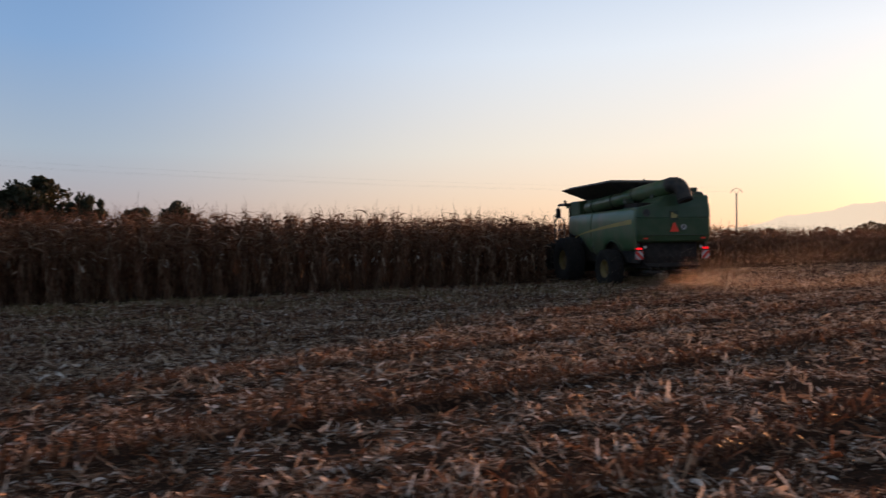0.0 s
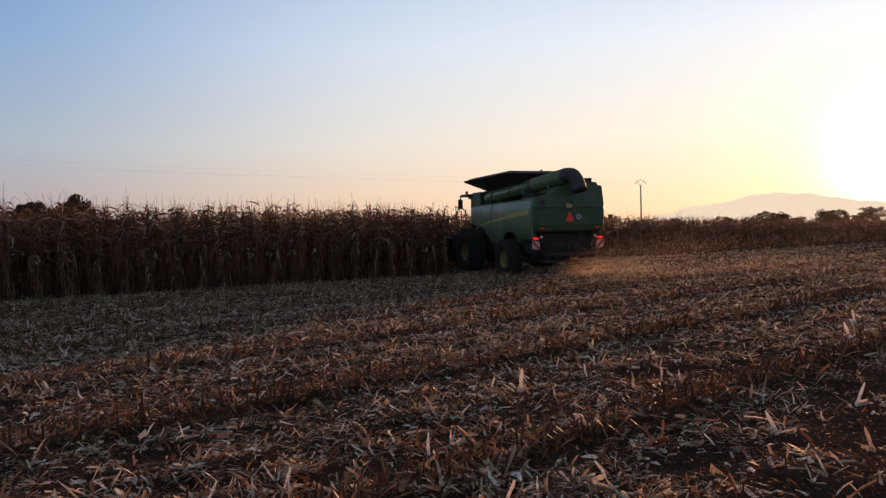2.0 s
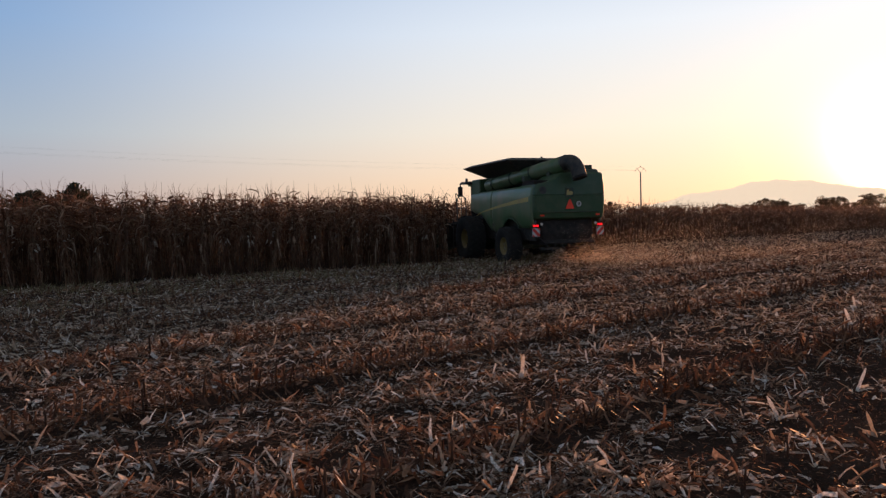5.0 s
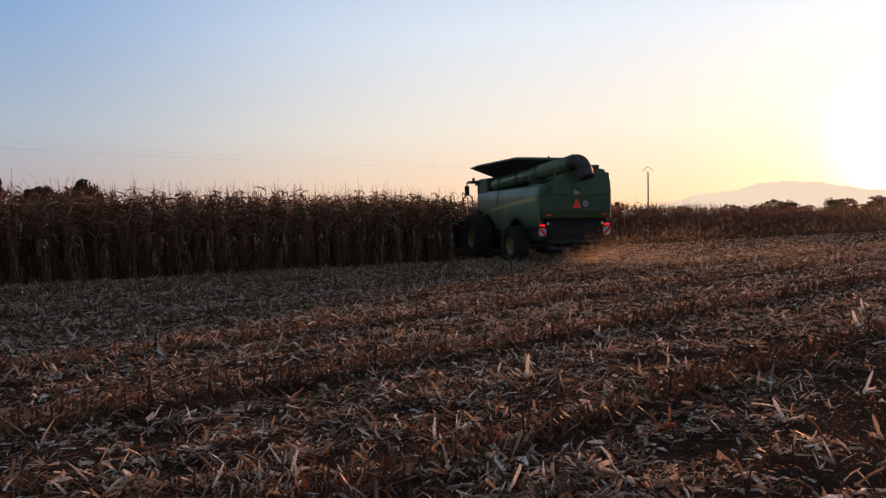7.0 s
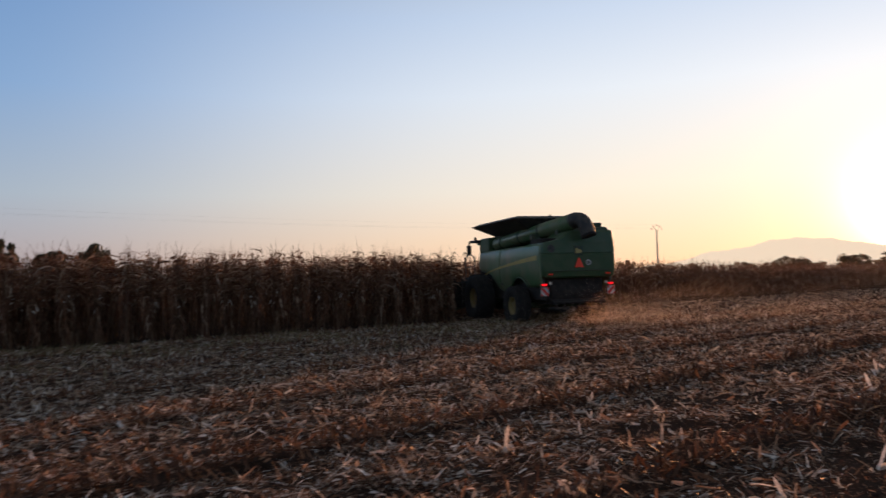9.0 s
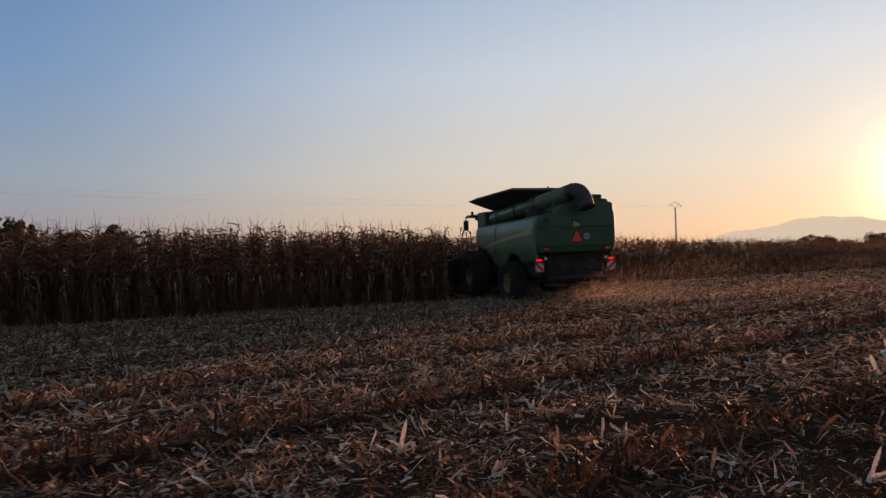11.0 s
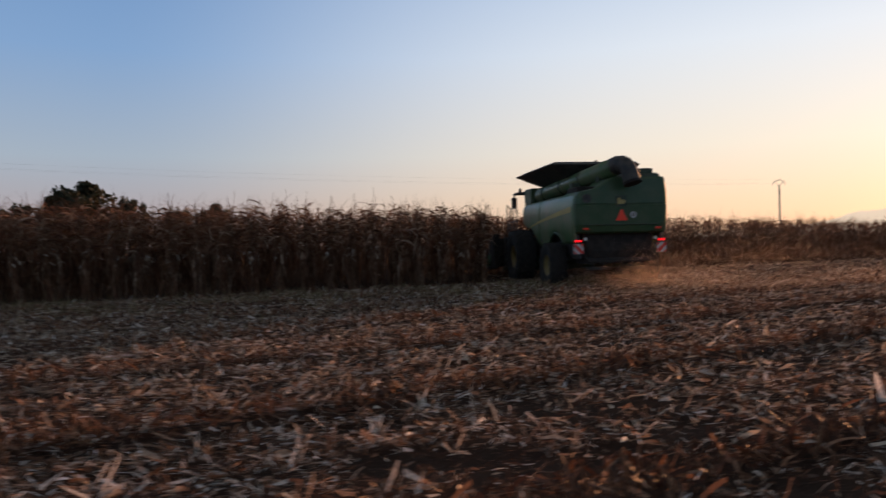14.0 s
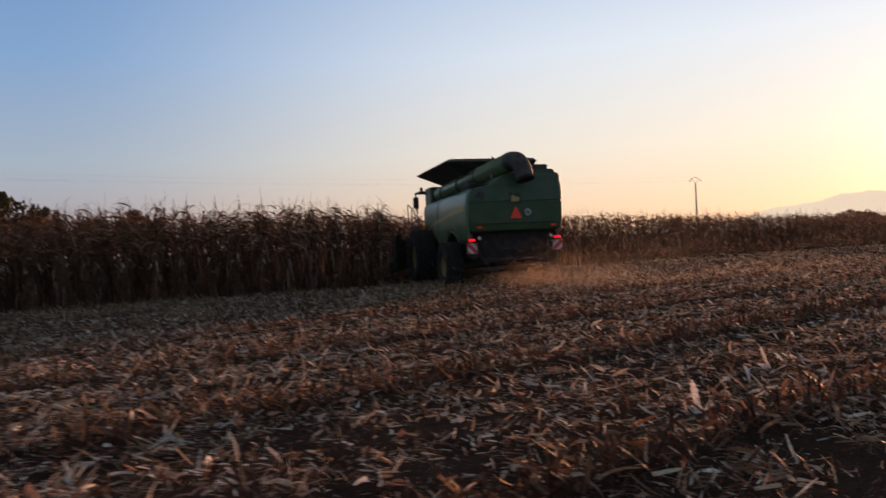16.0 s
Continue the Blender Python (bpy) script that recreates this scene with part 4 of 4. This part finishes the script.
    high = 0.1 * np.exp(-((x - hx[at][ok]) ** 2 + (y - hy[at][ok]) ** 2) / 0.03) * rng.uniform(0, 1, len(x))
    v, q = scatter(wide + mid, rng.integers(0, 140, len(x)), np.stack([x, y], 1), rng.uniform(0, 6.283, len(x)), rng.uniform(0.6, 1.3, len(x)), high + relief(x, y))
    tagged(part("litter_heaps", quads("litter_heaps", v, q), LITTER), "loose heaps of torn pale leaves on the stubble", "crop litter", kind="stuff")
    # single pale husks, large enough to pick out, each a fan of torn leaves
    kinds = []
    for k in range(10):
        root = new("corn_husk")
        tagged(root, "pale torn corn husk lying on the stubble", "corn husk", "husks on the stubble")
        for blade in range(rng.integers(2, 6)):
            sv, sq = shred(rng, rng.uniform(0.1, 0.2), rng.uniform(0.03, 0.07), 5, 1.0, True)
            a = rng.uniform(-0.9, 0.9) + (math.pi if rng.uniform() < 0.2 else 0)
            up = rng.uniform(0.0, 0.8) ** 2
            sv = sv + [0.1, 0, 0]
            x, y, z = sv[:, 0] * math.cos(up), sv[:, 1], sv[:, 2] + sv[:, 0] * math.sin(up)
            part("husk_leaf", quads("husk_leaf", np.stack([x * math.cos(a) - y * math.sin(a), x * math.sin(a) + y * math.cos(a), z], 1), sq), HUSK, root)
        kinds.append([root, False])
    for count in range(200):
        d, a = 3.2 * (14 / 3.2) ** rng.uniform(0, 1), rng.uniform(-0.65, 0.75)
        hx, hy = 2.2 + d * math.sin(a), -0.5 + d * math.cos(a)
        m = pose(hx, hy, 0.005 + float(relief(hx, hy)), 0, 0, rng.uniform(0, 360))
        pick = kinds[count % 10]
        ob = copy_thing(pick[0], m) if pick[1] else pick[0]
        if not pick[1]:
            pick[1] = True
            ob.matrix_basis = m
        ob.scale = (rng.uniform(0.45, 1.0),) * 3


def stub_shape(rng, sides):
    h, r = rng.uniform(0.12, 0.27), rng.uniform(0.009, 0.014)
    lean = rng.normal(0, 0.16, 2)
    z = np.array([-0.03, h * 0.35, h * 0.7, h])
    line = np.stack([lean[0] * z, lean[1] * z, z], 1)
    p = Pile()
    p.bar(line, np.array([1.25, 1.0, 0.95, 0.9]) * r, sides)
    top = p.v[0][-sides:]
    top[:, 2] += np.linspace(-0.02, 0.02, sides)
    # the cut end, closed by a small face
    p.add(np.stack([top[0], top[sides // 3], top[sides // 2], top[-1]]), [[0, 1, 2, 3]])
    for _ in range(rng.integers(0, 3)):
        sv, sq = shred(rng, rng.uniform(0.1, 0.24), rng.uniform(0.012, 0.034), 3, 0.9)
        up = rng.uniform(0.7, 1.5)
        a = rng.uniform(0, 6.28)
        sv = sv - sv[0]
        x, z = sv[:, 0] * math.cos(up), np.abs(sv[:, 0]) * math.sin(up) + sv[:, 2]
        p.add(np.stack([x * math.cos(a) - sv[:, 1] * math.sin(a), x * math.sin(a) + sv[:, 1] * math.cos(a), z + 0.02], 1), sq)
    return p.done()


def make_stubble():
    rng = np.random.default_rng(21)
    shapes = [stub_shape(rng, 7) for _ in range(14)]
    meshes = []
    for v, q in shapes:
        me = quads("stubble_stalk", v, q)
        me.materials.append(STUB)
        meshes.append(me)
    spots = []
    for k in range(-6, 44):
        w = 2.76 + 0.75 * k
        strong = k % 4 == 0
        u = -26.0
        while u < 60:
            u += rng.uniform(0.03, 0.1) if k in (0, 4) else rng.uniform(0.08, 0.3) if strong else rng.uniform(0.2, 0.7)
            gap = noise.noise(Vector((u * 0.6, w * 3.0, 0.3)))
            if gap < (-0.27 + 0.018 * max(0.0, u - 18) if strong else 0.0):
                continue
            x, y = along_rows(u, w + rng.normal(0, 0.045))
            d = math.hypot(x - 2, y)
            if d < 2.8 or d > 48 or y < 1 or abs(math.atan2(x - 2, y)) > 0.95 or not bool(open_ground(np.float64(x), np.float64(y))):
                continue
            spots.append((x, y, d, 0.88 if strong else 0.6))
    spots = np.array(spots)
    spots = spots[np.argsort(spots[:, 2])]
    pick = rng.integers(0, 14, len(spots))
    turn, size = rng.uniform(0, 6.283, len(spots)), rng.uniform(0.6, 1.25, len(spots)) * spots[:, 3]
    single = 280
    for i in range(min(single, len(spots))):
        ob = new("stubble_stalk", meshes[pick[i]])
        ob.matrix_world = pose(spots[i, 0], spots[i, 1], float(relief(spots[i, 0], spots[i, 1])), 0, 0, math.degrees(turn[i])) @ Matrix.Scale(size[i], 4)
        tagged(ob, "short brown corn stalk cut off above the soil", "stubble", "stubble stalks in rows")
    scraps = [shred(rng, rng.uniform(0.06, 0.2), rng.uniform(0.012, 0.04), 3, 0.8) for _ in range(24)]
    n = 52000
    k = rng.integers(0, 9, n)
    u, w = rng.uniform(-14, 34, n), 2.74 + 3.0 * k + rng.normal(0, 0.15, n)
    x, y = along_rows(u, w)
    near = (np.hypot(x - 2, y) < 3 + 38 * rng.uniform(0, 1, n) ** 1.3) & open_ground(x, y)
    x, y = x[near], y[near]
    v, q = scatter(scraps, rng.integers(0, 24, len(x)), np.stack([x, y], 1), rng.uniform(0, 6.283, len(x)), rng.uniform(0.7, 1.3, len(x)), relief(x, y) + np.abs(rng.normal(0, 0.05, len(x))))
    tagged(part("row_scraps", quads("row_scraps", v, q), ROOT_SCRAP), "dark rotted leaf scraps along the stubble rows", "crop litter", kind="stuff")
    v, q = scatter(shapes, pick[single:], spots[single:, :2], turn[single:], size[single:], relief(spots[single:, 0], spots[single:, 1]))
    tagged(part("stubble", quads("stubble", v, q), STUB), "rows of cut corn stalks standing in the litter", "stubble", kind="stuff")


def make_weeds():
    """Thin dull weeds and torn leaves standing up along the crop edge."""
    rng = np.random.default_rng(41)
    tufts = []
    for _ in range(16):
        p = Pile()
        for k in range(rng.integers(3, 6)):
            az, h, out = rng.uniform(0, 6.28), rng.uniform(0.08, 0.24), rng.uniform(0.1, 0.9)
            s = np.linspace(0, 1, 3)
            line = np.stack([np.cos(az) * out * h * s ** 1.5 + rng.normal(0, 0.02), np.sin(az) * out * h * s ** 1.5 + rng.normal(0, 0.02), h * s * (1 - 0.3 * out * s)], 1)
            p.strip(line, np.tile([-np.sin(az), np.cos(az), 0], (3, 1)), [0.008, 0.007, 0.002])
        tufts.append(p.done())
    n = 9500
    x = rng.uniform(-22, 9, n)
    y = 28.2 + 0.555 * (x - 2.6) - np.abs(rng.normal(0, 4.2, n)) - 0.1
    keep = open_ground(x, y) & (noise_patch(x, y) > rng.uniform(-0.6, 0.5, n))
    x, y = x[keep], y[keep]
    v, q = scatter(tufts, rng.integers(0, 16, len(x)), np.stack([x, y], 1), rng.uniform(0, 6.28, len(x)), rng.uniform(0.6, 1.3, len(x)))
    tagged(part("weeds", quads("weeds", v, q), WEED), "dull olive weeds and leaf tufts along the crop edge", "weeds", kind="stuff")


def noise_patch(x, y):
    return np.sin(x * 0.9 + np.sin(y * 0.7)) * np.sin(y * 1.1 + np.sin(x * 0.5))


def make_clods():
    """Crumbled soil on the bare wheel track."""
    rng = np.random.default_rng(51)
    clods = []
    for _ in range(10):
        p = Pile()
        z = np.array([-0.3, 0.25, 0.7, 0.9])
        p.bar(np.stack([0 * z, 0 * z, z], 1), np.array([0.9, 1.0, 0.6, 0.05]), 5)
        v = p.v[0] * rng.uniform(0.65, 1.3, (20, 3))
        clods.append((v, p.q[0]))
    n = 2200
    u, w = rng.uniform(-2, 16, n), rng.uniform(-2.5, 2.7, n)
    x, y = along_rows(u, w)
    keep = (x > 2.6) & (np.hypot(x - 2, y) > 2.6)
    x, y = x[keep], y[keep]
    v, q = scatter(clods, rng.integers(0, 10, len(x)), np.stack([x, y], 1), rng.uniform(0, 6.28, len(x)), 0.006 + 0.03 * rng.uniform(0, 1, len(x)) ** 4, relief(x, y) - 0.012)
    tagged(part("soil_clods", quads("soil_clods", v, q), SOIL), "small dark crumbs of soil on a bare wheel track", "soil", kind="stuff")


make_litter()
make_stubble()
make_clods()
make_weeds()


# ---- dust ----
DUST = bpy.data.materials.new("floating_chaff_dust")
DUST.use_nodes = True
dn = DUST.node_tree
dn.nodes.remove(dn.nodes["Principled BSDF"])
shine = dn.nodes.new("ShaderNodeBsdfTranslucent")
shine.inputs["Color"].default_value = (0.88, 0.74, 0.62, 1)
dn.links.new(shine.outputs[0], dn.nodes["Material Output"].inputs["Surface"])


def make_dust():
    """Fine chaff hanging in the air behind the harvester, and specks along the cut field against the sun, thickened to
    stand for lens glare.
    """
    rng = np.random.default_rng(61)

    def cloud(name, label, n, lx, ly, z, grain=1.0):
        wx, wy = to_world(lx, ly)
        c = np.stack([wx, wy, z], 1)
        clump = 0.5 + 0.5 * lattice(wx * 0.5, wy * 0.35 + z * 1.3, 8) + 0.25 * lattice(wx * 1.6, z * 2.5, 9)
        c = c[(rng.uniform(0, 1, n) < clump) & (z > 0.03)]
        n = len(c)
        az = rng.uniform(0, 2 * np.pi, n)
        tilt = rng.normal(0, 0.5, n)
        a = np.stack([np.cos(az), np.sin(az), 0 * az], 1)
        b = np.stack([-np.sin(az) * np.sin(tilt), np.cos(az) * np.sin(tilt), np.cos(tilt)], 1)
        r = grain * rng.uniform(0.003, 0.006, n)[:, None]
        v = np.stack([c - a * r, c + a * r, c + b * r * 1.6], 1).reshape(-1, 3)
        tagged(part(name, quads(name, v, np.arange(3 * n).reshape(-1, 3)), DUST), label, "dust", kind="stuff")

    n = 290000
    back = rng.exponential(6.0, n)
    cloud("dust_plume", "low plume of sunlit chaff dust behind the harvester", n, -0.6 + 0.9 * back + rng.normal(0, 0.9 + 0.2 * back, n), -2.9 - 0.15 * back + rng.normal(0, 1.2, n), np.abs(rng.normal(0, 0.4 + 0.05 * back, n)), 0.65)
    # Extra specks here imitate the orange glare veil beyond the real dust.
    n = 560000
    x = 5 + 58 * rng.uniform(0, 1, n) ** 0.36
    cloud("dust_glare_veil", "thin orange dust over the cut field, thickened to stand for lens glare", n, x, rng.uniform(-3, 14, n) + 0.45 * x, rng.gamma(1.7, 0.5 + 0.012 * x, n), 0.8)


make_dust()


# ---- trees ----
def tree_mesh(rng, height, spread, clumps, leaves):
    """Trunk with limbs, and a crown of many small leaf sprays in uneven clumps."""
    wood = bmesh.new()
    trunk_top = height * 0.45
    tube([(0, 0, -0.3), (0.1, 0, trunk_top * 0.5), (0.0, 0.15, trunk_top)], [height * 0.035, height * 0.027, height * 0.02], 10, wood)
    centres = []
    for k in range(clumps):
        a, r = rng.uniform(0, 6.28), spread * math.sqrt(rng.uniform(0, 1)) * 0.8
        z = height * rng.uniform(0.28, 0.9) * (1 - 0.35 * (r / spread) ** 2)
        c = Vector((r * math.cos(a), r * math.sin(a), z))
        centres.append((c, height * rng.uniform(0.07, 0.15)))
        if k < 14:
            tube([(0, 0.1, trunk_top * rng.uniform(0.6, 1.0)), tuple(Vector((0, 0, trunk_top)).lerp(c, 0.5) + Vector((0, 0, 0.3))), tuple(c)], [height * 0.013, height * 0.008, height * 0.003], 6, wood)
    pts = []
    for c, r in centres:
        d = rng.normal(0, 1, (leaves, 3))
        d /= np.linalg.norm(d, axis=1)[:, None]
        rad = r * rng.uniform(0.45, 1.1, leaves)[:, None]
        pts.append(np.array(c) + d * rad * [1.25, 1.25, 0.85])
    pts = np.concatenate(pts)
    n = len(pts)
    a = rng.normal(0, 1, (n, 3))
    a /= np.linalg.norm(a, axis=1)[:, None]
    b = np.cross(a, rng.normal(0, 1, (n, 3)))
    b /= np.linalg.norm(b, axis=1)[:, None]
    s = rng.uniform(0.12, 0.3, n)[:, None] * (1.8 if leaves > 100 else 1.5)
    v = np.stack([pts - a * s - b * s * 0.3, pts - b * s * 0.55, pts + a * s, pts + b * s * 0.55], 1).reshape(-1, 3)
    return wood, quads("crown", v, np.arange(n * 4).reshape(-1, 4))


def make_trees():
    rng = np.random.default_rng(31)
    kinds = []
    for spread, leaves in ((6.0, 150), (5.0, 150), (7.5, 150), (6.0, 75), (5.0, 75), (7.5, 75)):
        wood, crown = tree_mesh(rng, 10, spread, 46 if leaves > 100 else 36, leaves)
        root = new("tree")
        part("trunk", wood, BARK, root)
        part("crown", crown, TREE_LEAF if leaves > 100 else FAR_LEAF, root)
        tagged(root, "dark broad-crowned tree beyond the corn field" if leaves > 100 else "low tree on the horizon, haze and backlight painted brown", "tree", "trees on the horizon")
        kinds.append([root, False])

    def plant(kind, x, y, height, stretch=1.0):
        root, used = kinds[kind]
        m = pose(x, y, 0, 0, 0, (x * 37 + y * 11) % 360)
        if used:
            ob = copy_thing(root, m)
        else:
            ob, kinds[kind][1] = root, True
            ob.matrix_basis = m
        ob.scale = (height / 9.3 * stretch, height / 9.3 * stretch, height / 9.3)

    plant(0, -111, 170, 18.5, 0.85)
    plant(1, -120, 178, 16.0, 0.9)
    plant(2, -100, 175, 14.9, 0.5)
    plant(1, -89, 178, 12.3, 0.6)
    plant(0, -76, 174, 12.3, 0.55)
    plant(2, -128, 172, 14.0, 0.6)
    plant(1, -140, 176, 15.0, 0.7)
    for kind, x, y, h, st in ((0, 123, 230, 6.0, 1.0), (1, 129, 231, 6.2, 1.0), (1, 145, 230, 6.8, 1.1), (0, 150, 231, 6.0, 0.9), (2, 113, 240, 4.7, 1.4), (0, 73, 240, 6.3, 0.9), (2, 123, 240, 4.4, 1.2), (1, 140, 240, 4.5, 1.3),
                              (2, 155, 222, 6.5, 1.4), (0, 168, 224, 6.0, 1.3), (1, 182, 220, 6.5, 1.3), (2, 196, 214, 6.2, 1.3), (0, 98, 246, 4.6, 1.3), (1, 85, 246, 4.6, 1.4),
                              (0, 132, 236, 4.8, 1.2), (2, 150, 238, 4.9, 1.3), (1, 161, 236, 5.0, 1.2)):
        plant(kind + 3, x, y, h, st)


make_trees()


# ---- power line ----
def make_pole(at, turn):
    root = new("power_pole")
    tagged(root, "slim concrete power pole with an arched crossarm", "power pole")
    part("pole_shaft", tube([(0, 0, -0.3), (0, 0, 3.5), (0, 0, 7.9)], [0.14, 0.115, 0.09], 10), CONCRETE, root, smooth=True)
    for s in (-1, 1):
        part("arm_brace", tube([(0, 0, 7.75), (0.62 * s, 0, 8.55)], 0.022, 6), WIRE, root)
    arc = [(1.0 * math.sin(a), 0, 7.6 + 1.0 * math.cos(a)) for a in np.linspace(-0.95, 0.95, 13)]
    part("arched_crossarm", tube(arc, 0.025, 6), WIRE, root)
    for x, z in ((-0.82, 8.0), (0, 8.62), (0.82, 8.0)):
        part("insulator", tube([(x, 0, z), (x, 0, z + 0.08), (x, 0, z + 0.2)], [0.03, 0.05, 0.025], 8), GREY, root)
    root.matrix_world = pose(*at, 0, 0, turn)
    return root


make_pole((36.15, 101, 0), 10)
for off, z in ((-0.8, 8.2), (0, 8.75), (0.8, 8.2)):
    a, b = Vector((36.15 - off * 0.3, 101 + off, z)), Vector((-150, 28 + off, z + 4.5))
    pts = []
    for k in range(33):
        u = k / 32
        c = a.lerp(b, u)
        c.z -= 0.8 * 4 * (u * 2 % 1) * (1 - (u * 2 % 1))
        pts.append(c)
    tagged(part("power_line", tube(pts, 0.003, 4), WIRE), "thin overhead power line above the corn", "power line", "overhead lines")
